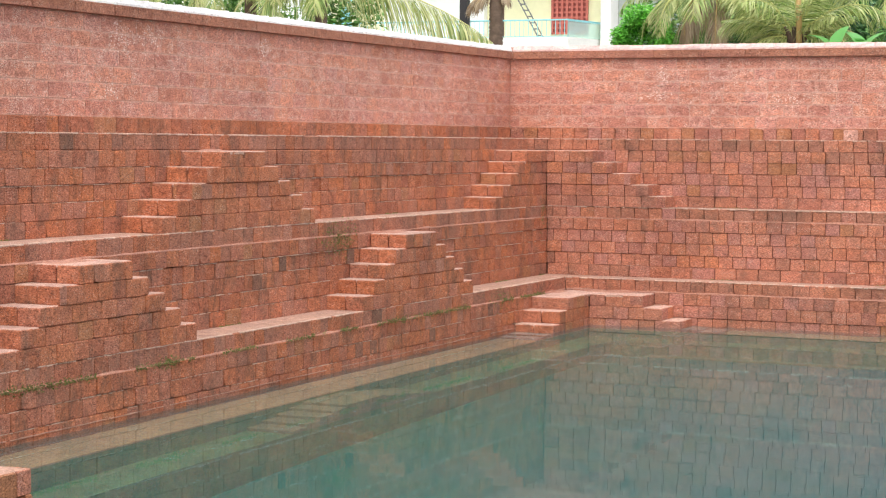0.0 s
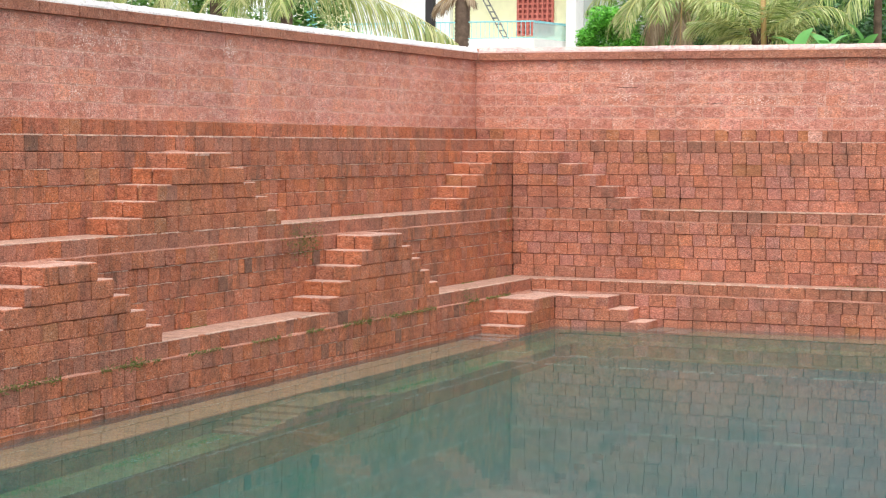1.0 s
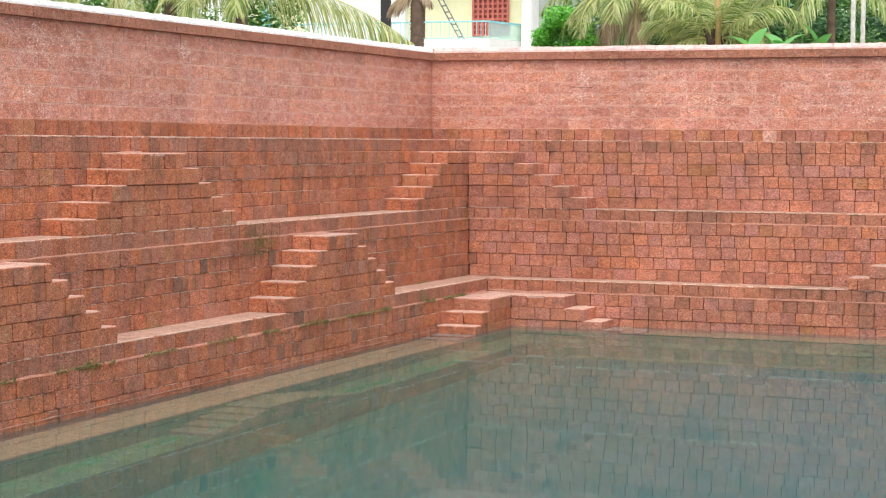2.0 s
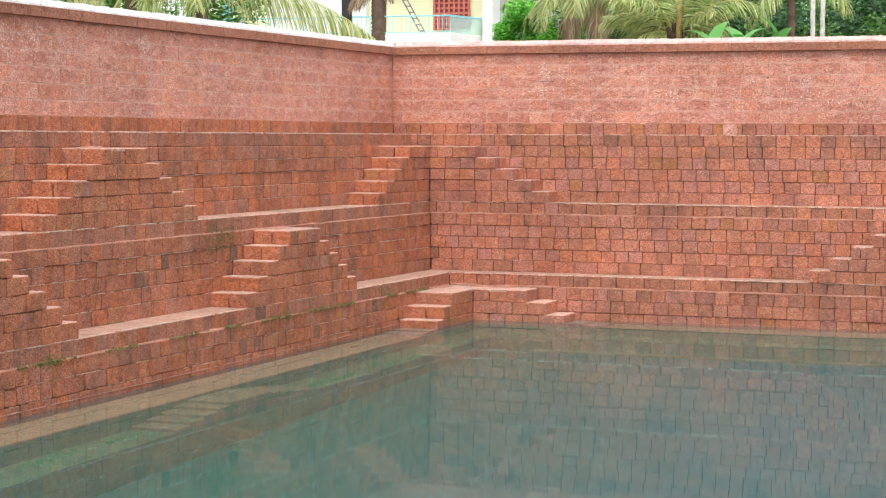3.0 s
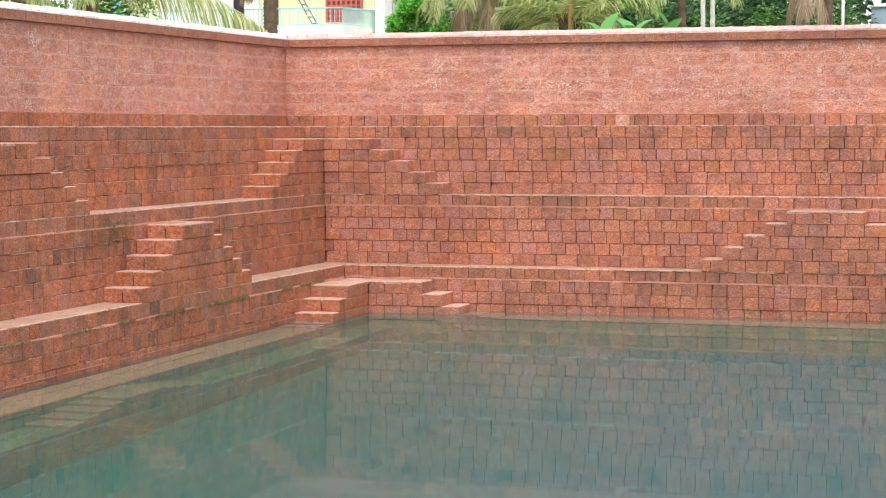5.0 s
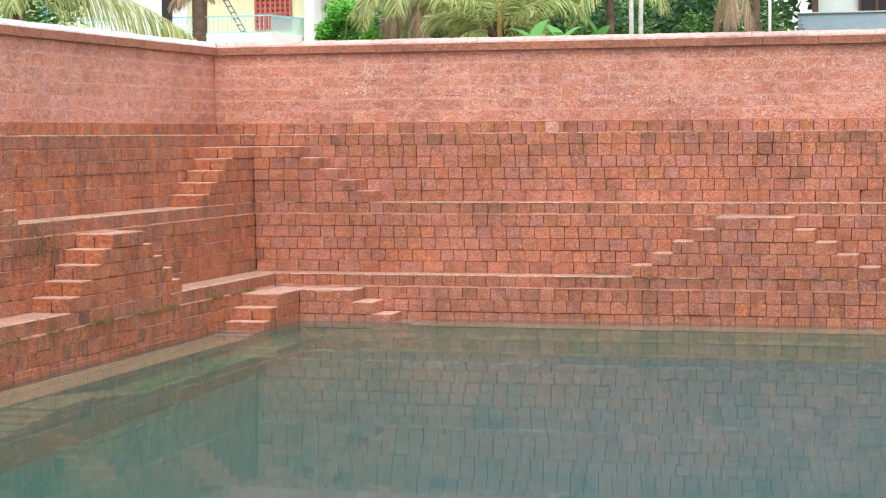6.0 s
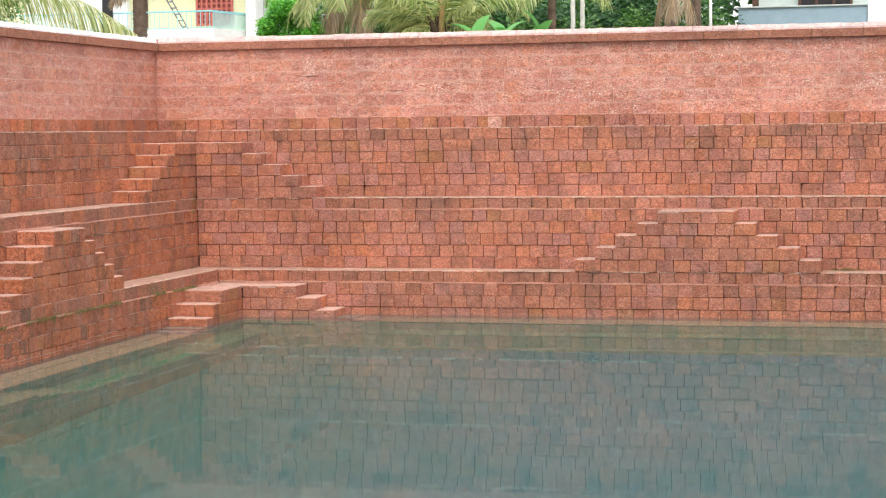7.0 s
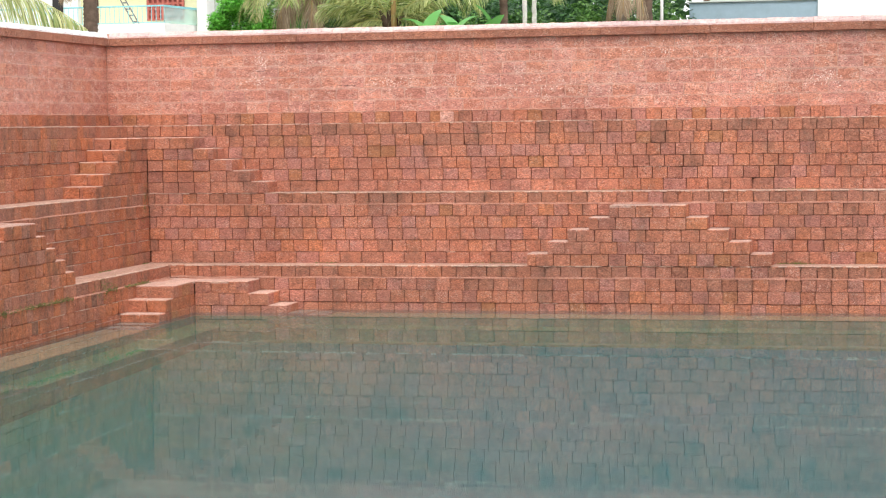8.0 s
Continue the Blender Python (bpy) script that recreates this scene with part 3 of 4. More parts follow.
bed = mesh_from("pond_bed", [(OUT2 - 0.1, Y_END, -3.2), (X_END, Y_END, -3.2), (X_END, -OUT2 + 0.1, -3.2), (OUT2 - 0.1, -OUT2 + 0.1, -3.2)], [(0, 1, 2, 3)], M_BED)
tagged(part("pond_bed", bed), "green silty bed of the pond", "pond bed", kind="structure")
wm = mesh_from("water", [(-0.06, Y_END - 0.01, 0), (X_END + 0.01, Y_END - 0.01, 0), (X_END + 0.01, 0.06, 0), (-0.06, 0.06, 0)], [(0, 1, 2, 3)], M_WATER)
water = tagged(part("water", wm), "calm green pond water mirroring the walls", "water", kind="structure")
water.visible_shadow = False


# ---- stairs: blocks piled on a ledge, flush with the face below ----
TREAD = 0.31
GROUP = "stairs of the pond"


def stair_body(parent, boxes):
    for lo, hi in boxes:
        part("core", box_mesh("core", lo, hi, M_JOINT), parent)


def tread_slab(parent, lo, hi):
    part("tread", box_mesh("tread", lo, hi, M_TREAD, 0.006), parent)


def run(parent, side, plane, depth, z0, rise, k, a, b, open_a, open_b, top_a, top_b):
    """Course k of a stair from a to b. open_a, open_b: its end shows; the treads run from the ends to top_a, top_b."""
    z = z0 + k * rise
    course(parent, side, plane, a, b, z, rise, 0.26)
    half = depth / 2
    for j in range(2):
        if side == "west":
            mid = -plane - (j + 0.5) * half
            if open_a and j:
                lay(parent, choose("plain", "south_end"), "south_end", mid, a, z, half, rise, 0.2)
            elif open_a:
                lay(parent, choose("plain", "south_end"), "south_end", mid + 0.004, a, z, half, rise, 0.2)
        elif open_b:
            lay(parent, choose("plain"), "east_end", plane + (j + 0.5) * half, b, z, half, rise, 0.2)
    e = 0.009
    zt = z + rise + 0.005
    for u, v in ((a, top_a), (top_b, b)):
        if v - u < 0.02:
            continue
        if side == "west":
            tread_slab(parent, (-plane - depth, u + e, zt - 0.04), (-plane - e, v - e * 0.2, zt))
        else:
            tread_slab(parent, (u + e * 0.2, plane + e, zt - 0.04), (v - e, plane + depth, zt))


def stair(side, plane, depth, z0, rise, a, b, label, n=5):
    """A double flight: a landing from a to b, steps down at both its ends."""
    st = thing("stair", label, "stairs", GROUP)
    boxes = []
    for k in range(n):
        ext = (n - 1 - k) * TREAD
        a0, b0 = a - ext, b + ext
        if side == "west":
            boxes.append(((-plane - depth, a0 + 0.07, z0 + k * rise), (-plane - 0.07, b0 - 0.07, z0 + (k + 1) * rise - 0.03)))
        else:
            boxes.append(((a0 + 0.07, plane + 0.07, z0 + k * rise), (b0 - 0.07, plane + depth, z0 + (k + 1) * rise - 0.03)))
        ta, tb = (b0, b0) if k == n - 1 else (a0 + TREAD, b0 - TREAD)
        run(st, side, plane, depth, z0, rise, k, a0, b0, True, True, ta, tb)
    stair_body(st, boxes)
    return st


def corner_stair(pw, pn, dw, dn, z0, rise, ends_y, ends_x, label):
    """A landing in the corner with steps down along both walls. ends_y, ends_x: where each course stops, lowest first."""
    st = thing("stair", label, "stairs", GROUP)
    boxes = []
    n = len(ends_y)
    for k in range(n):
        z = z0 + k * rise
        a, b = ends_y[k], ends_x[k]
        ta = ends_y[k + 1] if k < n - 1 else pn + dn - 0.03
        tb = ends_x[k + 1] if k < n - 1 else -pw - 0.02
        boxes.append(((-pw - dw, a + 0.07, z), (-pw - 0.07, pn + dn, z + rise - 0.03)))
        boxes.append(((-pw - 0.07, pn + 0.07, z), (b - 0.07, pn + dn, z + rise - 0.03)))
        run(st, "west", pw, dw, z0, rise, k, a, pn, True, False, ta, pn)
        run(st, "north", pn, dn, z0, rise, k, -pw, b, False, True, -pw, tb)
    stair_body(st, boxes)
    return st


def mortar_mound(parent, x, y, z, rx, ry, seed):
    """A rough smear of pinkish mortar left on a landing."""
    nx, ny = 9, 15
    vs, fs = [], []
    for i in range(nx):
        for j in range(ny):
            u, v = 2 * i / (nx - 1) - 1, 2 * j / (ny - 1) - 1
            fall = max(0.0, 1 - u * u) * max(0.0, 1 - v * v)
            h = fall * (0.014 + 0.05 * max(0.0, noise.noise(Vector((u * 2.1 + seed, v * 3.3, seed)))))
            w = 1 + 0.25 * noise.noise(Vector((u * 2, v * 2, seed + 5.0)))
            vs.append((x + u * rx * w, y + v * ry * w, z - 0.003 + h))
    for i in range(nx - 1):
        for j in range(ny - 1):
            fs.append((i * ny + j, (i + 1) * ny + j, (i + 1) * ny + j + 1, i * ny + j + 1))
    part("mortar", mesh_from("mortar", vs, fs, M_FILLET, True), parent, "rough pinkish mortar")


R1, R2 = 0.1795, 0.1755
STEP = 0.028       # the top course of each tier stands back by this much, and the stairs with it
LS = "double flight of rough red laterite block steps"
sa = stair("west", W[1] + STEP, W[2] - W[1] - STEP, H2, R2, -9.687, -8.65, LS + " on the upper ledge")
sb = stair("west", W[0] + STEP, W[1] - STEP, H1, R1, -5.895, -4.93, LS + " on the lower ledge")
sc = stair("west", W[0] + STEP, W[1] - STEP, H1, R1, -13.285, -12.357, LS + " on the lower ledge")
stair("north", V[0] + STEP, V[1] - STEP, H1, R1, 6.835, 7.96, LS + " on the lower ledge")
corner_stair(W[1] + STEP, V[1] + STEP, W[2] - W[1] - STEP, V[2] - V[1] - STEP, H2, R2, [-1.57, -1.273, -0.94, -0.63, -0.31], [1.406, 1.124, 0.832, 0.53, 0.21], "corner flight of laterite steps on the upper ledge")
low_corner = corner_stair(-OUT, -OUT, OUT, OUT, H_LOW, 0.1794, [-2.78, -2.47, -2.16, -1.85, -1.51], [2.65, 2.345, 2.041, 1.748, 1.437], "corner flight of wet laterite steps rising out of the water")
mortar_mound(sa, -W[2] + 0.12, -9.2, H2 + 5 * R2 + 0.004, 0.13, 0.34, 1.3)
mortar_mound(sb, -W[1] + 0.13, -5.45, H1 + 5 * R1 + 0.004, 0.14, 0.32, 4.1)
mortar_mound(sc, -W[1] + 0.13, -12.9, H1 + 5 * R1 + 0.004, 0.14, 0.36, 7.7)
mortar_mound(low_corner, 0.05, -0.45, H_LOW + 5 * 0.1794 + 0.004, 0.09, 0.34, 2.2)
mortar_mound(low_corner, 0.75, -0.12, H_LOW + 5 * 0.1794 + 0.004, 0.40, 0.10, 9.4)
# the damp block at the landing's southern end
lay(low_corner, S_STAINED, "south_end", 0.30, -1.518, H_LOW + 4 * 0.1794, 0.56, 0.172, 0.1, rough=0.1)
# a drowned flight on the second ledge
dr = Build()
for k in range(5):
    e = (4 - k) * TREAD
    dr.box((OUT - 0.02, -9.9 - e, -1.52 + k * 0.178), (OUT2, -8.9 + e, -1.52 + (k + 1) * 0.178))
tagged(part("stair", dr.done("stair", M_STEP)), "silt covered laterite steps under the water", "stairs", GROUP)

# landing block that stands out into the pond
pier = thing("landing_block", "speckled laterite landing block standing in the water", "landing", at=(0, 0, 0))
part("core", box_mesh("core", (0.6, -21.0, -3.2), (2.47, -17.71, 0.45), M_JOINT), pier)
part("landing_top", box_mesh("landing_top", (0.6, -21.0, 0.42), (2.52, -17.66, 0.468), M_LEDGE, 0.01), pier)
for k in range(6):
    z = -0.61 + k * 0.1795
    s = -21.0
    while s < -17.66:
        ln = min(0.28 * rng.uniform(0.9, 1.1), -17.64 - s)
        lay(pier, S_OCHRE if rng.random() < 0.5 else S_BLOCK, "west", -2.54, s + ln / 2, z, ln, 0.1795)
        s += ln


# ---- beyond the wall ----
GROUND = 3.9
gb = Build()
gb.add([(-600, V[3] + 0.4, GROUND), (600, V[3] + 0.4, GROUND), (600, 900, GROUND), (-600, 900, GROUND)], [(0, 1, 2, 3)])
gb.add([(-600, -600, GROUND), (-W[3] - 0.4, -600, GROUND), (-W[3] - 0.4, V[3] + 0.4, GROUND), (-600, V[3] + 0.4, GROUND)], [(0, 1, 2, 3)])
gb.add([(X_END + 3, -600, GROUND), (600, -600, GROUND), (600, V[3] + 0.4, GROUND), (X_END + 3, V[3] + 0.4, GROUND)], [(0, 1, 2, 3)])
gb.add([(-W[3] - 0.4, -600, GROUND), (X_END + 3, -600, GROUND), (X_END + 3, Y_END - 3, GROUND), (-W[3] - 0.4, Y_END - 3, GROUND)], [(0, 1, 2, 3)])
tagged(part("ground", gb.done("ground", M_GROUND)), "bare brown earth round the pond", "ground", kind="structure")


def frond_meshes(base, heading, rise, length, droop, seed, hang=0.5, leaf=0.55, pairs=46, mat=None, rib=None, width=0.022):
    """Rib and leaflets of one palm frond. heading in degrees from +x, rise its angle at the stalk, droop how far it bends down."""
    r = random.Random(seed)
    pts = []
    p = Vector(base)
    n = 16
    ang = radians(rise)
    hd = radians(heading)
    for i in range(n + 1):
        pts.append(p.copy())
        ang -= radians(droop) / n * (0.4 + 1.2 * i / n)
        p = p + Vector((math.cos(hd) * math.cos(ang), math.sin(hd) * math.cos(ang), math.sin(ang))) * (length / n)
    rb = Build()
    rb.tube(pts, [0.028 * (1 - 0.85 * i / n) for i in range(n + 1)], 6)
    lb = Build()
    for k in range(pairs):
        t = 0.14 + 0.86 * (k + r.uniform(-0.2, 0.2)) / pairs
        q = min(t * n, n - 0.001)
        i = int(q)
        c = pts[i].lerp(pts[i + 1], q - i)
        d = (pts[i + 1] - pts[i]).normalized()
        side = d.cross(Vector((0, 0, 1)))
        side = side.normalized() if side.length > 1e-4 else Vector((math.sin(hd), -math.cos(hd), 0))
        ln = leaf * (math.sin(math.pi * min(1, 0.12 + 0.88 * t)) ** 0.6) * r.uniform(0.85, 1.1)
        if t > 0.9:
            ln *= 0.8
        for s in (-1, 1):
            h2 = hang * r.uniform(0.7, 1.3)
            way = (side * s * (1 - 0.5 * h2) + d * r.uniform(0.5, 0.95) + Vector((r.uniform(-0.12, 0.12), r.uniform(-0.12, 0.12), -h2 * 0.5))).normalized()
            w = d.cross(way).cross(way).normalized() * width
            a = c
            b2 = c + way * ln * 0.5 + Vector((0, 0, -0.05 * ln))
            e = c + way * ln * 0.8 + Vector((0, 0, -(0.06 + 0.18 * h2) * ln))
            tip = c + way * ln * 0.95 + Vector((0, 0, -(0.10 + 0.32 * h2) * ln))
            lb.add([a - w * 0.4, a + w * 0.4, b2 + w, b2 - w, e + w * 0.7, e - w * 0.7, tip], [(0, 1, 2, 3), (3, 2, 4, 5), (5, 4, 6)])
    return rb.done("rib", rib or M_RIB), lb.done("leaflets", mat or M_FROND)


def frond(parent, *args, **kw):
    rb, lb = frond_meshes(*args, **kw)
    f = part("frond", lb, parent)
    part("rib", rb, f)
    return f


def trunk_mesh(x, y, z0, z1, r0, r1, lean=0.0, ring=0.09, mat=None, seed=1):
    r = random.Random(seed)
    n = max(4, int((z1 - z0) / ring))
    b = Build()
    pts, rad = [], []
    for i in range(n + 1):
        t = i / n
        for e in (0, 0.55):
            pts.append((x + lean * t * t + r.uniform(-0.006, 0.006), y, z0 + (z1 - z0) * (t + e / n * 0.9)))
            rad.append((r0 + (r1 - r0) * t) * (1.06 if e == 0 else 0.94))
    b.tube(pts, rad, 12)
    return b.done("trunk", mat or M_TRUNK, True)


def palm(label, x, y, z_crown, fronds, r0=0.2, r1=0.15, lean=0.0, mat=None):
    p = thing("coconut_palm", label, "palm tree", "palms behind the wall", at=(0, 0, 0))
    part("trunk", trunk_mesh(x - lean, y, GROUND, z_crown, r0, r1, lean, mat=mat, seed=int(x * 10) + 50), p)
    crown = Build()
    rr = random.Random(int(x * 50))
    for k in range(9):      # sheaths at the foot of the stalks
        a = rr.uniform(0, 2 * math.pi)
        d = Vector((math.cos(a), math.sin(a), 1.3))
        c = Vector((x, y, z_crown - 0.25))
        crown.tube([c, c + d * 0.16, c + d * 0.34], [r1 * 0.55, r1 * 0.5, 0.03], 6)
    part("crown_shaft", crown.done("crown_shaft", M_TRUNK), p)
    for k, fr in enumerate(fronds):
        heading, rise, length, droop = fr[:4]
        dry = len(fr) > 4 and fr[4] == "dry"
        pale = len(fr) > 4 and fr[4] == "pale"
        frond(p, (x, y, z_crown - 0.05), heading, rise, length, droop, seed=int(x * 100) + k * 7,
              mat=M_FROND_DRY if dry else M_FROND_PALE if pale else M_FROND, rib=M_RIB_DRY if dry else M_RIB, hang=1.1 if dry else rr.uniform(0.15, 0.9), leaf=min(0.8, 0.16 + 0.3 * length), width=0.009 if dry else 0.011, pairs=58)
    return p


def leaf_cloud(name, label, category, centres, count, size, mat, seed, stuff=True):
    """A shrub: many small folded leaves spread over uneven clumps."""
    r = random.Random(seed)
    b = Build()
    for _ in range(count):
        cx, cy, cz, rx, ry, rz = r.choice(centres)
        d = Vector((r.gauss(0, 1), r.gauss(0, 1), r.gauss(0, 1))).normalized() * (r.random() ** 0.4)
        c = Vector((cx + d.x * rx, cy + d.y * ry, cz + d.z * rz))
        u = Vector((r.uniform(-1, 1), r.uniform(-1, 1), r.uniform(-0.7, 0.4))).normalized()
        v = u.cross(Vector((r.uniform(-1, 1), r.uniform(-1, 1), 1.0))).normalized()
        ln = size * r.uniform(0.6, 1.3)
        w = ln * 0.28
        b.add([c, c + u * ln * 0.5 + v * w, c + u * ln, c + u * ln * 0.5 - v * w], [(0, 1, 2, 3)])
    ob = part(name, b.done(name, mat))
    return tagged(ob, label, category, kind="stuff" if stuff else "")


def banana(x, y, leaves, label):
    p = thing("banana_plant", label, "banana plant", "banana plants behind the wall")
    part("stem", trunk_mesh(x, y, GROUND, 4.75, 0.10, 0.07, 0, 0.3, M_BANANA, 3), p)
    for k, (heading, rise, length, wd) in enumerate(leaves):
        b = Build()
        hd, ang = radians(heading), radians(rise)
        q = Vector((x, y, 4.7))
        n = 10
        vs = []
        for i in range(n + 1):
            t = i / n
            d = Vector((math.cos(hd) * math.cos(ang), math.sin(hd) * math.cos(ang), math.sin(ang)))
            s = Vector((0.9, -0.35, 0.1)).cross(d).normalized() if abs(d.z) > 0.9 else d.cross(Vector((0, 0, 1))).normalized()
            w = wd * (math.sin(math.pi * min(1.0, 0.05 + 0.95 * t ** 0.8)) ** 0.75)
            up = s.cross(d) * 0.25 * w
            vs += [q - s * w + up, q, q + s * w + up]
            ang -= radians(5.0)
            q = q + d * (length / n)
        fs = []
        for i in range(n):
            fs += [(i * 3, i * 3 + 1, i * 3 + 4, i * 3 + 3), (i * 3 + 1, i * 3 + 2, i * 3 + 5, i * 3 + 4)]
        b.add(vs, fs)
        part("leaf", b.done("leaf", M_BANANA, True), p)
    return p


# house with a turquoise balcony
house = thing("house", "pale cream house with a turquoise railed balcony and red lattice", "house", at=(0, 0, 0))
hy = 51.0
part("wall", box_mesh("wall", (-30.2, hy, GROUND), (-17.2, hy + 9, 13), M_CREAM), house)
part("pillar", box_mesh("pillar", (-17.2, hy - 0.6, GROUND), (-16.75, hy + 0.4, 13), M_WHITE, 0.02), house, "white corner pillar")
part("side_wall", box_mesh("side_wall", (-16.75, hy + 0.4, GROUND), (-15.9, hy + 9, 13), M_GREYWALL), house, "grey side wall")


def prism_mesh(name, plan, z0, z1, material):
    """An upright prism over a four-cornered plan."""
    b = Build()
    b.add([(x, y, z) for z in (z0, z1) for x, y in plan], [(3, 2, 1, 0), (4, 5, 6, 7), (0, 1, 5, 4), (1, 2, 6, 5), (2, 3, 7, 6), (3, 0, 4, 7)])
    return b.done(name, material)


part("balcony", prism_mesh("balcony", ((-29.6, 47.95), (-17.72, 47.95), (-17.22, 50.99), (-29.6, 50.99)), 6.3, 7.08, M_WHITE), house, "white balcony slab")
part("parapet", prism_mesh("parapet", ((-17.80, 48.06), (-17.74, 48.06), (-17.26, 50.98), (-17.32, 50.98)), 7.085, 7.73, M_MINT_SHEET), house, "pale mint translucent side panel of the balcony")
part("roof", box_mesh("roof", (-31, 47.5, 13), (-15.5, hy + 10, 13.3), M_WHITE), house)
rail = part("railing", box_mesh("railing", (-29.6, 47.98, 7.76), (-17.74, 48.03, 7.82), M_RAIL, 0.01), house, "turquoise steel railing")
part("rail_side", prism_mesh("rail_side", ((-17.79, 48.035), (-17.73, 48.035), (-17.25, 50.98), (-17.31, 50.98)), 7.735, 7.82, M_RAIL), rail)
part("bottom_rail", box_mesh("bottom_rail", (-29.6, 47.98, 7.10), (-17.74, 48.03, 7.13), M_RAIL), rail)
bar = box_mesh("baluster", (-0.010, 47.985, 7.12), (0.010, 48.01, 7.76), M_RAIL)
for k in range(58):
    part("baluster", bar, rail, m=pose(-17.9 - k * 0.2, 0, 0))
# dark red sheet behind the bars, shade in the holes put into its colour
lat = part("lattice_window", box_mesh("lattice_window", (-19.55, hy - 0.03, 7.40), (-17.98, hy - 0.008, 9.6), M_LATTICE_BACK), house, "red pierced lattice window")
for k in range(8):
    x = -19.55 + k * 1.57 / 7
    part("lattice_bar", box_mesh("lattice_bar", (x - 0.045, hy - 0.12, 7.40), (x + 0.045, hy - 0.034, 9.6), M_LATTICE), lat)
for k in range(11):
    z = 7.40 + k * 0.22
    part("lattice_bar", box_mesh("lattice_bar", (-19.59, hy - 0.11, z - 0.04), (-17.94, hy - 0.037, z + 0.04), M_LATTICE), lat)
part("column", box_mesh("column", (-22.36, 47.4, GROUND), (-22.02, 47.75, 12), M_SHADE, 0.02), house, "dark slim column")
part("door_frame", box_mesh("door_frame", (-22.0, hy - 0.05, 7.08), (-21.8, hy - 0.01, 9.2), M_WOOD), house)
part("white_bay", box_mesh("white_bay", (-27.4, hy - 0.35, GROUND), (-22.6, hy - 0.02, 13), M_WHITE), house, "white rendered bay")
part("turquoise_post", box_mesh("turquoise_post", (-28.0, 47.6, GROUND), (-27.6, 47.9, 12), M_RAIL, 0.02), house)
ladder = thing("ladder", "dark weathered ladder leaning against the house", "ladder")
for dx in (0.0, 0.22):
    lb = Build()
    lb.tube([(-19.70 + dx, 49.8, 7.08), (-21.90 + dx, 50.9, 10.2)], 0.03, 6)
    part("stile", lb.done("stile", M_LADDER), ladder)
for k in range(11):
    t = (k + 0.7) / 11.5
    lb = Build()
    c = Vector((-19.70, 49.8, 7.08)).lerp(Vector((-21.90, 50.9, 10.2)), t)
    lb.tube([c, c + Vector((0.22, 0, 0))], 0.028, 6)
    part("rung", lb.done("rung", M_LADDER), ladder)

# palms
palm("coconut palm with a dark ringed trunk before the house", -6.98, 14, 6.25, [(190, 0, 0.8, 60, "dry"), (215, -5, 0.6, 60, "dry"), (350, 5, 0.4, 60, "dry"), (150, 50, 3.5, 60), (30, 55, 3.5, 60), (260, 65, 3.5, 60), (80, 50, 3.5, 60)], 0.17, 0.155)
big = palm("coconut palm with a long arching yellow-green frond", -9.5, 10, 6.55, [(215, 0, 2.6, 80, "pale"), (185, -15, 2.2, 60), (240, -5, 2.2, 85), (200, 30, 3.4, 90, "pale"), (150, 40, 3.8, 80), (100, 50, 4, 60), (290, -10, 1.6, 80), (255, 15, 2.0, 110, "pale"), (330, 35, 2.6, 110)], 0.15, 0.12)
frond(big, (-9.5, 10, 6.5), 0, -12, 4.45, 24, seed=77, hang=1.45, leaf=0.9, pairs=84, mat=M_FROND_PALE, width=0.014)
palm("coconut palm with drooping fronds", -12.4, 12, 7.0, [(340, 0, 3.0, 80, "pale"), (315, -10, 2.6, 75), (355, 25, 3.4, 95), (215, 0, 3.0, 80), (180, 10, 3.6, 80), (260, 10, 2.6, 100, "pale"), (200, -20, 2.4, 60, "pale"), (300, 20, 2.8, 110), (8, -5, 3.6, 60, "pale"), (330, 12, 3.8, 80), (350, -18, 3.2, 50), (20, 5, 3.4, 80, "pale"), (90, 50, 4, 60)], 0.16, 0.13)
palm("coconut palm with tangled fronds", -16.2, 16, 7.3, [(340, 0, 3.6, 80), (315, -10, 2.6, 75, "pale"), (355, 15, 3.6, 85), (215, 0, 3.0, 80), (180, 10, 3.6, 80), (260, 10, 2.6, 100), (200, -20, 2.4, 60), (90, 50, 4, 60)], 0.16, 0.13)
palm("young coconut palm with dry hanging fronds", -2.2, 16, 6.45, [(195, 5, 2.4, 95, "pale"), (250, 0, 2.1, 110, "dry"), (282, -20, 1.9, 80, "dry"), (222, -25, 1.7, 70, "dry"), (335, 5, 2.2, 95), (355, 20, 2.6, 95), (170, 25, 3.0, 90), (232, 10, 2.4, 115, "pale"), (310, 10, 2.3, 110), (265, 20, 2.2, 120), (90, 50, 3, 60), (205, -8, 1.9, 40, "pale"), (242, -30, 1.6, 50, "dry"), (318, -6, 2.0, 45, "pale"), (290, -40, 1.5, 40, "dry"), (345, -12, 1.8, 50)], 0.20, 0.16, mat=M_TRUNK_PALE)
palm("short young coconut palm behind the coping", 0.12, 14, 5.12, [(185, 42, 1.9, 85, "pale"), (172, 20, 1.5, 70, "pale"), (205, 62, 2.4, 60), (352, 48, 2.2, 80), (12, 30, 1.6, 80), (330, 66, 2.6, 60), (280, 75, 2.6, 40), (90, 60, 2.8, 50), (225, 12, 1.2, 60, "pale"), (240, 55, 2.0, 80), (200, 30, 1.7, 40), (215, 48, 2.0, 50, "pale"), (320, 35, 1.6, 50, "pale"), (300, 52, 1.9, 60), (345, 15, 1.3, 50)], 0.20, 0.17)
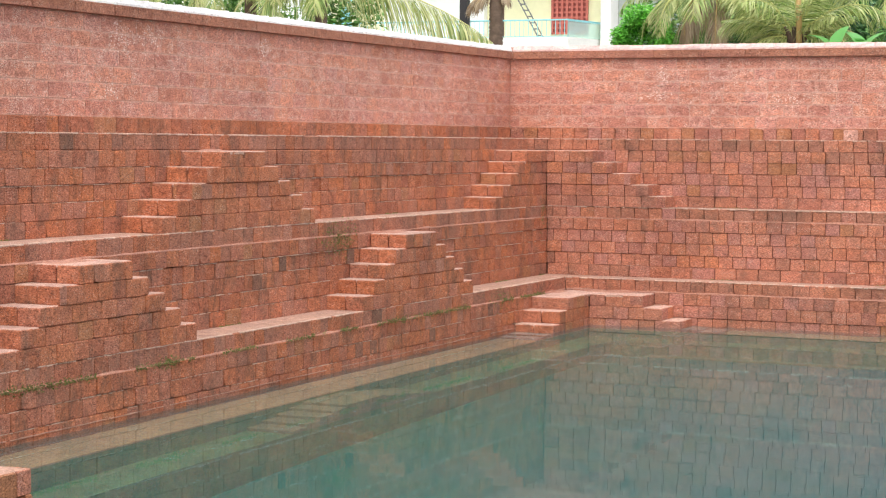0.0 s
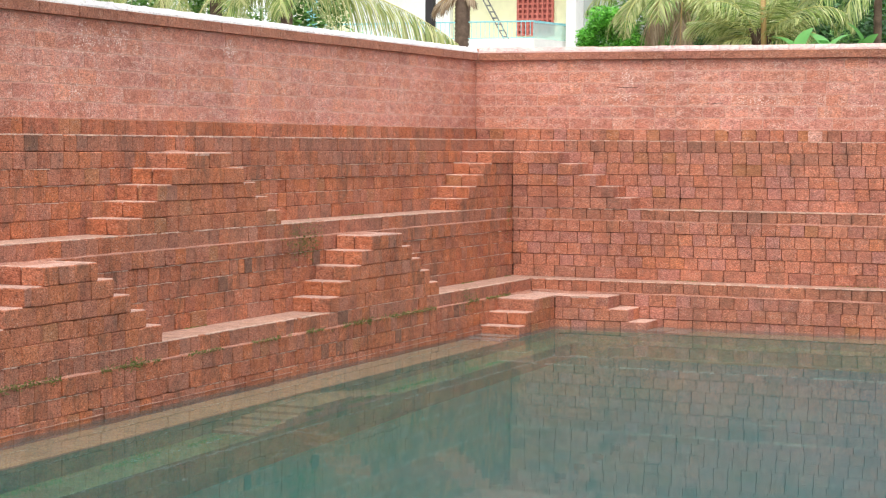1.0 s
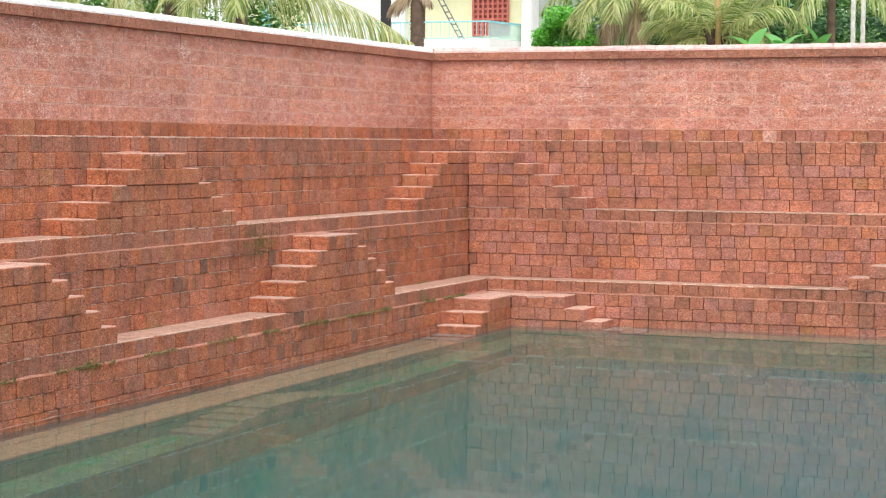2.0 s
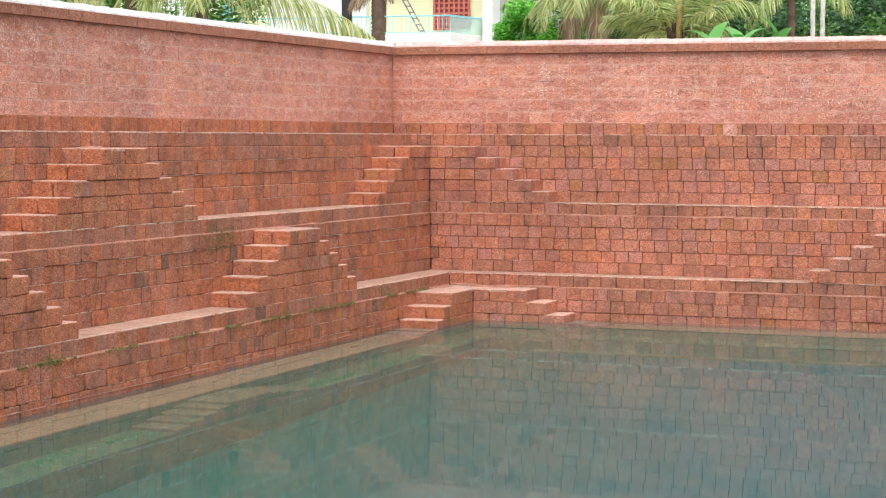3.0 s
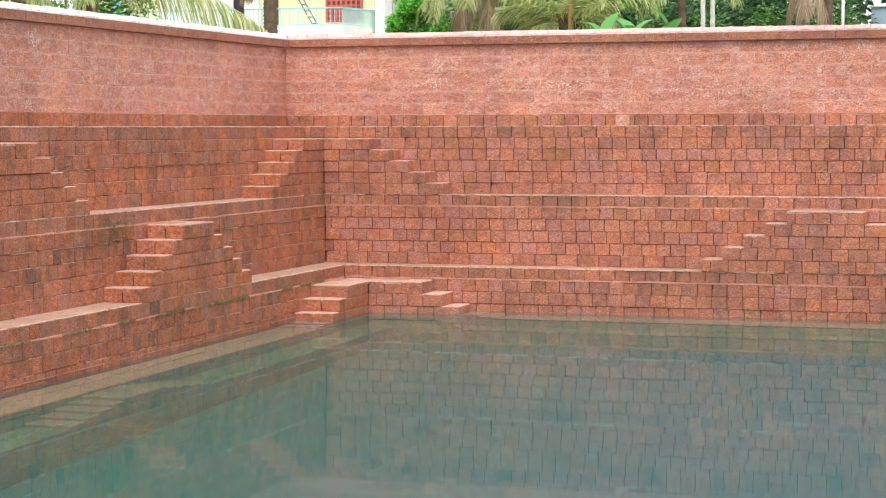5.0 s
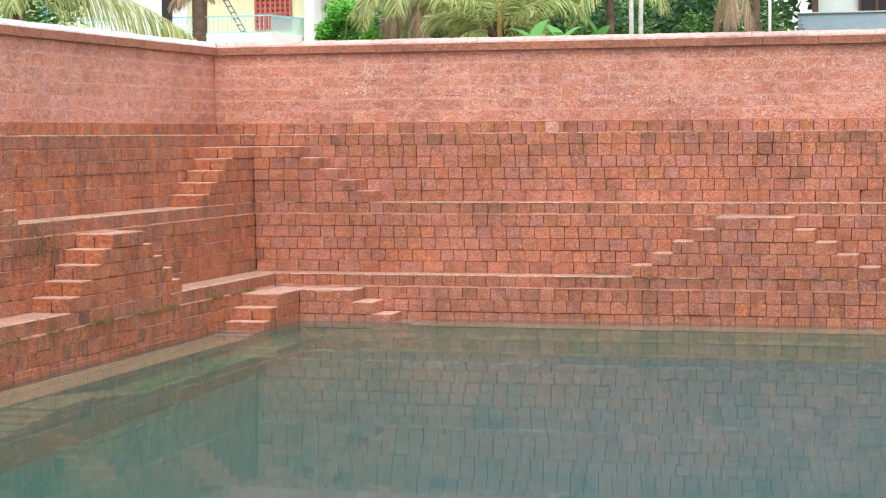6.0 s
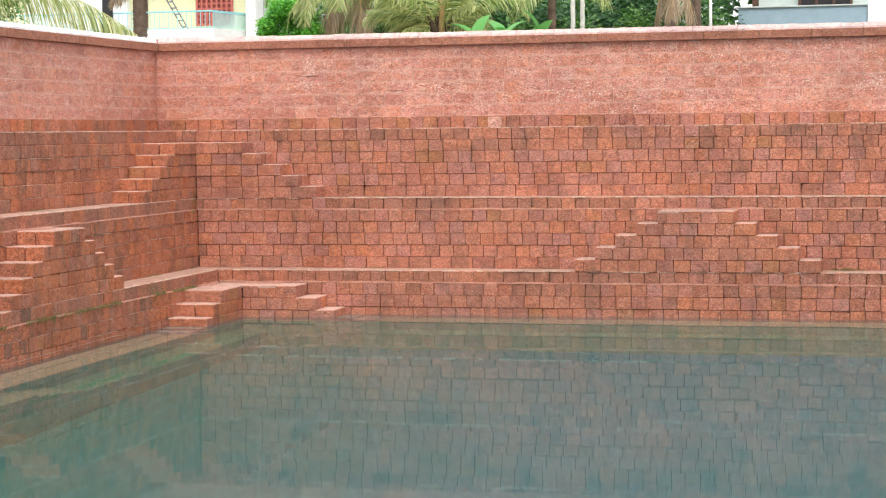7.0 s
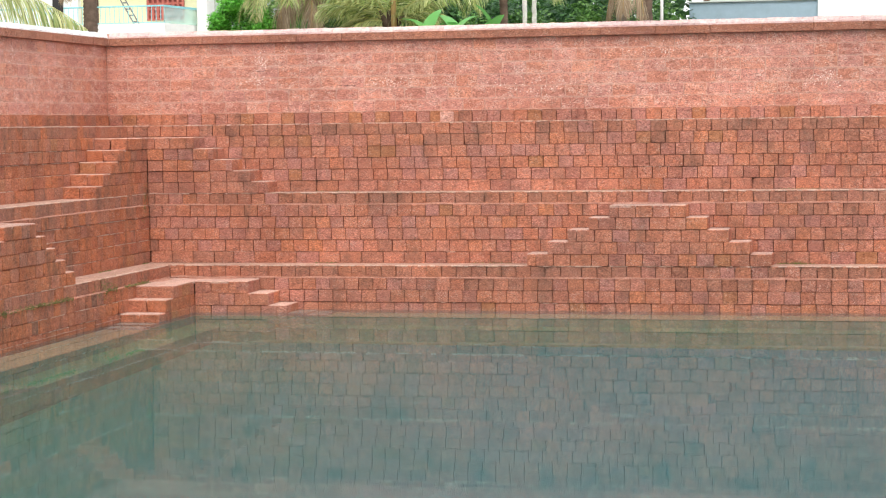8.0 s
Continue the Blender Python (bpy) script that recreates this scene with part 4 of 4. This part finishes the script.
palm("tall coconut palm with a pale trunk", -1.2, 17, 6.5, [(190, 0, 2.4, 90), (350, -5, 2.6, 85), (300, 10, 2.2, 105), (20, 10, 3.0, 90), (240, 15, 2.4, 100), (270, 0, 2.0, 95, "pale"), (325, -10, 2.2, 80), (215, -20, 2.0, 40, "pale"), (250, -35, 1.7, 40), (310, -30, 1.9, 40, "pale"), (230, 5, 2.4, 60)], 0.14, 0.12, mat=M_TRUNK_PALE)
palm("coconut palm with feathery fronds", 2.2, 16.5, 6.75, [(200, -5, 2.9, 75), (230, 0, 2.4, 85), (182, 5, 3.2, 80), (250, -10, 2.0, 80), (215, 15, 3.0, 100), (340, -5, 2.0, 80), (20, 20, 3, 80), (300, 60, 3, 70), (170, 20, 3.2, 85)], 0.10, 0.09)
palm("palm with brown thatch of dry fronds", 4.9, 18, 6.7, [(200, -58, 1.5, 30, "dry"), (330, -60, 1.5, 28, "dry"), (262, -62, 1.35, 25, "dry"), (170, 20, 3, 80), (20, 25, 3, 80), (90, 40, 3, 60)], 0.13, 0.11, lean=0.2, mat=M_TRUNK_PALE)
petiole = thing("palm_stalk", "upright yellow-brown palm stalk", "palm stalk")
pb = Build()
pb.tube([(0.30, 13.6, GROUND), (0.28, 13.6, 5.4), (0.24, 13.6, 6.6)], [0.075, 0.06, 0.05], 8)
part("stalk", pb.done("stalk", M_RIB_DRY, True), petiole)

for x, label in ((2.43, "slim areca trunk with white bands"), (2.66, "slim areca trunk mottled white")):
    a = thing("areca_palm", label, "palm tree", "areca palms behind the wall")
    part("trunk", trunk_mesh(x, 18, GROUND, 8.5, 0.058, 0.05, 0.02, 0.22, M_TRUNK_WHITE, int(x * 90)), a)
    for k in range(6):
        frond(a, (x + 0.02, 18, 8.5), k * 60 + 20, 45, 1.6, 90, seed=k + int(x * 30), leaf=0.4, pairs=24)
stem = thing("tree", "slim grey tree trunk behind the coping", "tree")
part("trunk", trunk_mesh(5.36, 18.2, GROUND, 7.8, 0.12, 0.10, -0.05, 0.4, M_TRUNK, 9), stem)
cl = leaf_cloud("crown", "", "", [(5.3, 18.4, 8.0, 1.4, 1.2, 0.7), (6.1, 18.8, 7.6, 0.9, 0.9, 0.5)], 1200, 0.2, M_SHRUB, 5, False)
cl.parent = stem
pole = thing("pole", "thin white painted steel pole", "pole")
pb = Build()
pb.tube([(5.75, 17.6, GROUND), (5.75, 17.6, 7.5)], 0.036, 10)
part("shaft", pb.done("shaft", M_STEEL, True), pole)

banana(1.30, 12.5, [(165, 52, 0.78, 0.19), (20, 44, 0.72, 0.20), (60, 74, 0.75, 0.18), (200, 25, 0.6, 0.16)], "banana plant with broad bright green leaves")
banana(1.92, 12.5, [(150, 60, 0.76, 0.20), (35, 60, 0.70, 0.19), (300, 36, 0.6, 0.17)], "banana plant with broad bright green leaves")
banana(2.68, 12.5, [(200, 82, 0.76, 0.19), (10, 40, 0.58, 0.16), (320, 64, 0.6, 0.15)], "banana plant with one upright broad leaf")
leaf_cloud("bush", "bright green leafy bush beside the house", "bush", [(-4.5, 15.8, 5.25, 0.25, 0.4, 0.3), (-4.0, 15.7, 5.75, 0.5, 0.4, 0.3), (-3.9, 15.6, 4.75, 0.6, 0.3, 0.35), (-3.8, 16, 5.1, 0.6, 0.5, 0.5), (-4.3, 16, 4.8, 0.4, 0.4, 0.45), (-3.55, 16.1, 4.8, 0.5, 0.4, 0.5), (-4.2, 16, 5.55, 0.4, 0.3, 0.3), (-3.7, 16, 5.4, 0.4, 0.3, 0.3), (-3.2, 15.4, 5.0, 0.4, 0.3, 0.35), (-2.75, 15.4, 4.8, 0.35, 0.3, 0.3)], 15000, 0.085, M_BUSH, 11)
leaf_cloud("shrubs", "dense green trees beside the house", "trees", [(-28 + k * 1.6, 30 + (k % 3), 6.6 + 0.9 * math.sin(k * 2.7), 1.5, 1.0, 1.7) for k in range(6)], 14000, 0.22, M_BUSH_DEEP, 16)
leaf_cloud("shrubs", "dense green trees behind the palms", "trees", [(-7.6 + k * 1.1, 30 + (k % 3), 6.3 + 0.8 * math.sin(k * 2.3), 1.2, 1.0, 2.0) for k in range(11)], 22000, 0.2, M_BUSH_DEEP, 17)
leaf_cloud("shrubs", "dense dark green shrubs behind the wall", "shrub", [(-3 + k * 0.75, 20 + (k % 3), 5.2 + 0.5 * math.sin(k * 1.7), 0.9, 0.8, 1.3) for k in range(12)], 17000, 0.16, M_SHRUB, 12)
leaf_cloud("shrubs", "mid green shrubs behind the wall", "shrub", [(0.2 + k * 0.6, 18.8 + (k % 2), 4.9 + 0.3 * math.sin(k * 2.3), 0.5, 0.5, 0.6) for k in range(10)], 6500, 0.12, M_BUSH_DEEP, 13)
leaf_cloud("far_trees", "far dark green tree mass", "trees", [(-34 + k * 5.2, 66 + 4 * math.sin(k), 9 + 2.5 * math.sin(k * 2.1), 4, 3, 5) for k in range(14)], 14000, 0.8, M_SHRUB, 14)
leaf_cloud("shrubs", "low green plants by the house", "shrub", [(-15.6, 26, 5.4, 0.7, 0.5, 0.9), (-17, 26, 5.6, 0.9, 0.8, 0.8)], 500, 0.2, M_BUSH, 15)

# blue-grey building
b2 = thing("building", "pale building with a blue-grey parapet and dark window", "house")
part("parapet", box_mesh("parapet", (5.98, 22.0, GROUND), (9.2, 22.25, 5.80), M_BLUEGREY, 0.01), b2, "blue-grey rendered parapet")
part("parapet_cap", box_mesh("parapet_cap", (5.94, 21.95, 5.80), (9.2, 22.3, 5.84), M_GREYWALL, 0.008), b2)
part("wall", box_mesh("wall", (6.35, 23.2, GROUND), (16, 27, 8.5), M_PALEWALL), b2)
part("white_wall", box_mesh("white_wall", (9.2, 21.9, GROUND), (16, 22.2, 5.98), M_WHITE, 0.01), b2, "white rendered front wall")
win = part("window", box_mesh("window", (7.45, 23.1, 5.70), (8.75, 23.19, 6.9), M_SHADE), b2)
for k in range(4):
    x = 7.45 + k * 1.3 / 3
    part("window_frame", box_mesh("window_frame", (x - 0.035, 23.03, 5.70), (x + 0.035, 23.12, 6.9), M_WOOD), win)
part("door_post", box_mesh("door_post", (6.25, 23.0, GROUND), (6.40, 23.18, 8.4), M_WOOD), b2)
part("roof", box_mesh("roof", (5.7, 22.4, 8.5), (16.5, 27.5, 8.7), M_ROOF), b2)

# ---- small things ----
# moss along a joint of the lowest west face
r = random.Random(21)
mb = Build()
for _ in range(4200):
    y = r.uniform(Y_SEEN, -1.0)
    if noise.noise(Vector((y * 1.3, 0.3, 0.0))) + 0.25 * noise.noise(Vector((y * 6, 1.3, 0.0))) < -0.05:
        continue
    c = Vector((0.004 + r.uniform(0, 0.016), y, 0.49 + r.gauss(0, 0.013)))
    u = Vector((r.uniform(0.2, 1), r.uniform(-1, 1), r.uniform(-0.3, 1))).normalized() * r.uniform(0.01, 0.03)
    v = Vector((0.2, r.uniform(-1, 1), r.uniform(-1, 1))).normalized() * 0.009
    mb.add([c - v, c + v, c + u], [(0, 1, 2)])
for y, z, x, wy, wz, n in ((-6.8, 1.52, -0.54, 0.22, 0.12, 420), (-2.75, 0.52, 0.0, 0.2, 0.08, 120), (-11.75, 0.49, 0.0, 0.12, 0.035, 120), (-14.1, 0.49, 0.0, 0.4, 0.03, 160), (0.3, 1.62, -0.54, 0.05, 0.14, 60), (-6.0, 0.49, 0.0, 0.5, 0.025, 160)):
    for _ in range(n):
        c = Vector((x + r.uniform(0.004, 0.014), y + r.gauss(0, wy), z + r.gauss(0, wz)))
        u = Vector((r.uniform(0.2, 1), r.uniform(-1, 1), r.uniform(-0.3, 1))).normalized() * r.uniform(0.012, 0.03)
        v = Vector((0.2, r.uniform(-1, 1), r.uniform(-1, 1))).normalized() * 0.01
        mb.add([c - v, c + v, c + u], [(0, 1, 2)])
for side, i, zf in (("north", 1, H1), ("north", 2, H2), ("west", 1, H1), ("west", 2, H2)):     # damp growth at the foot of the faces
    for _ in range(1500):
        q = r.uniform(-0.4, X_SEEN) if side == "north" else r.uniform(Y_SEEN, 0.4)
        if noise.noise(Vector((q * 1.1, i * 3.0, 4.0 if side == "north" else 9.0))) < 0.22:
            continue
        c = Vector((q, V[i] - 0.018 - abs(r.gauss(0, 0.01)), zf + 0.004)) if side == "north" else Vector((-W[i] + 0.018 + abs(r.gauss(0, 0.01)), q, zf + 0.004))
        u = Vector((r.uniform(-0.6, 0.6), r.uniform(-0.6, 0.6), 1)).normalized() * r.uniform(0.008, 0.024)
        mb.add([c, c + Vector((0.008, 0.006, 0)), c + u], [(0, 1, 2)])
for _ in range(90):     # a tuft on the north ledge
    c = Vector((9.55 + r.gauss(0, 0.08), V[1] - 0.03 - abs(r.gauss(0, 0.03)), H1 + 0.004))
    u = Vector((r.uniform(-0.5, 0.5), r.uniform(-0.5, 0.1), 1)).normalized() * r.uniform(0.02, 0.06)
    mb.add([c, c + Vector((0.006, 0, 0)), c + u], [(0, 1, 2)])
tagged(part("moss", mb.done("moss", M_MOSS)), "green moss in a joint of the wall", "moss", kind="stuff")
# the one pale block of the north wall
lay(top, S_PALE, "north", V[3] - 0.006, 4.05, H3 + 0.004, 0.225, 0.165, 0.1, rough=0.1)
# a blackened block high on the west wall
lay(bpy.data.objects["wall_west_3"], S_DARK, "west", W[2] + 0.018, -11.91, 2.655, 0.25, 0.17, 0.1, rough=0.1)

# flecks afloat and a thin line of scum over the drowned ledge
fleck_mesh = Build()
fleck_mesh.add([(math.cos(k * 1.047) * (0.012 + 0.005 * (k % 2)), math.sin(k * 1.047) * 0.009, 0.003 + 0.002 * (k % 3)) for k in range(6)] + [(0, 0, 0.007)], [(k, (k + 1) % 6, 6) for k in range(6)])
fleck_data = fleck_mesh.done("floating_petal", M_SCUM)
for x, y, turn in ((7.14, -5.14, 10), (5.60, -12.24, 40), (6.05, -14.2, 80), (7.95, -11.0, 20), (0.71, -4.06, 0), (7.65, -14.4, 60), (9.1, -8.2, 15), (8.4, -3.3, 70), (10.2, -9.6, 30)):
    p = part("floating_petal", fleck_data, m=pose(x, y, 0.002, 0, 0, turn))
    tagged(p, "tiny pale petal afloat on the water", "petal", "petals on the water")
r = random.Random(33)
sc = Build()
for x0, y0, x1, y1, n in ((1.64, -14.4, 1.86, -7.0, 200), (3.3, -3.8, 7.2, -5.0, 150), (2.4, -2.6, 9.5, -3.4, 110), (4.9, -9.6, 10.5, -10.4, 100), (2.3, -17.0, 2.9, -10.2, 50)):
    for _ in range(n):
        t = r.random()
        q = noise.noise(Vector((x0 + t * 5, y0 + t * 7, 0)))
        if q < -0.05:
            continue
        c = Vector((x0 + (x1 - x0) * t + 0.035 * math.sin(t * 13) + r.gauss(0, 0.02), y0 + (y1 - y0) * t + 0.05 * math.sin(t * 17) + r.gauss(0, 0.02), 0.002))
        d = Vector((x1 - x0, y1 - y0, 0)).normalized() * r.uniform(0.012, 0.05)
        w = Vector((-d.y, d.x, 0)).normalized() * r.uniform(0.002, 0.004)
        sc.add([c - d, c - w, c + d, c + w], [(0, 1, 2, 3)])
tagged(part("scum", sc.done("scum", M_SCUM)), "thin broken line of pale scum on the water", "scum", kind="stuff")

# the pale tide mark just above the water on the west face
tm = Build()
y = Y_SEEN
while y < -0.3:
    ln = r.uniform(0.05, 0.22)
    z = 0.052 + 0.004 * noise.noise(Vector((y * 2, 0, 0)))
    if r.random() < 0.88:
        tm.box((-0.02, y, z - r.uniform(0.003, 0.005)), (0.0135, y + ln, z + r.uniform(0.002, 0.005)))
    y += ln + 0.002
tagged(part("tide_mark", tm.done("tide_mark", M_LEDGE)), "thin pale tide mark along the wall", "tide mark", kind="stuff")

# splashes of lime and a few open cracks on the upper wall
SPLASHES = (("west", -6.74, 3.91, 0.10, 0.06, 90), ("west", -10.28, 3.31, 0.09, 0.06, 60), ("west", -10.05, 3.89, 0.14, 0.10, 90), ("west", -9.4, 3.93, 0.14, 0.10, 80),
            ("west", -2.0, 3.86, 0.12, 0.07, 50), ("north", 1.01, 3.86, 0.05, 0.07, 50), ("north", 0.95, 3.53, 0.14, 0.05, 60), ("north", 3.1, 3.47, 0.2, 0.05, 60),
            ("north", 5.4, 3.4, 0.5, 0.08, 90), ("north", 9.9, 3.45, 0.12, 0.08, 70), ("north", 7.2, 3.9, 0.3, 0.08, 60))
CRACKS = ((0.81, 1.16, 3.687), (2.29, 2.57, 3.433))
sp = Build()
for side, s0, z0, ws, wz, n in SPLASHES:
    p = (W if side == "west" else V)[3] + 0.025
    for _ in range(n):
        s = s0 + r.gauss(0, ws)
        z = z0 + r.gauss(0, wz)
        a, b = r.uniform(0.003, 0.013), r.uniform(0.003, 0.012)
        d = -0.0035
        q = [(s - a, z - b * 0.4), (s + a * 0.3, z - b), (s + a, z + b * 0.3), (s - a * 0.2, z + b)]
        sp.add([(-p - d, u, v) if side == "west" else (u, p + d, v) for u, v in q], [(0, 1, 2, 3)])
tagged(part("lime_splash", sp.done("lime_splash", M_SPLASH)), "pale lime splashes on the washed wall", "lime splash", kind="stuff")
for x0, x1, z in CRACKS:
    cr = Build()
    n = 6
    for k in range(n):
        u0, u1 = x0 + (x1 - x0) * k / n, x0 + (x1 - x0) * (k + 1) / n
        dz = 0.004 * math.sin(k * 1.9)
        cr.box((u0, V[3] + 0.019, z + dz - 0.003), (u1, V[3] + 0.03, z + dz + 0.003))
    tagged(part("crack", cr.done("crack", M_SHADE)), "dark open crack in the washed wall", "crack", kind="structure")

# blackened blocks low on the west faces
for wall, plane, y, z, ln in (("wall_west_1", -0.008, -6.92, 0.119, 0.2), ("wall_west_1", -0.008, -7.32, 0.119, 0.22), ("wall_west_1", -0.008, -5.12, 0.119, 0.2), ("wall_west_1", 0.02, -6.76, 0.485, 0.3),
                              ("wall_west_2", 0.532, -6.48, 1.213, 0.2), ("wall_west_2", 0.532, -8.90, 1.032, 0.22), ("wall_west_2", 0.532, -8.29, 1.213, 0.18), ("wall_west_1", -0.008, -3.1, 0.302, 0.2)):
    lay(bpy.data.objects[wall], S_DARK, "west", plane, y, z, ln, 0.181, 0.1, rough=0.1)
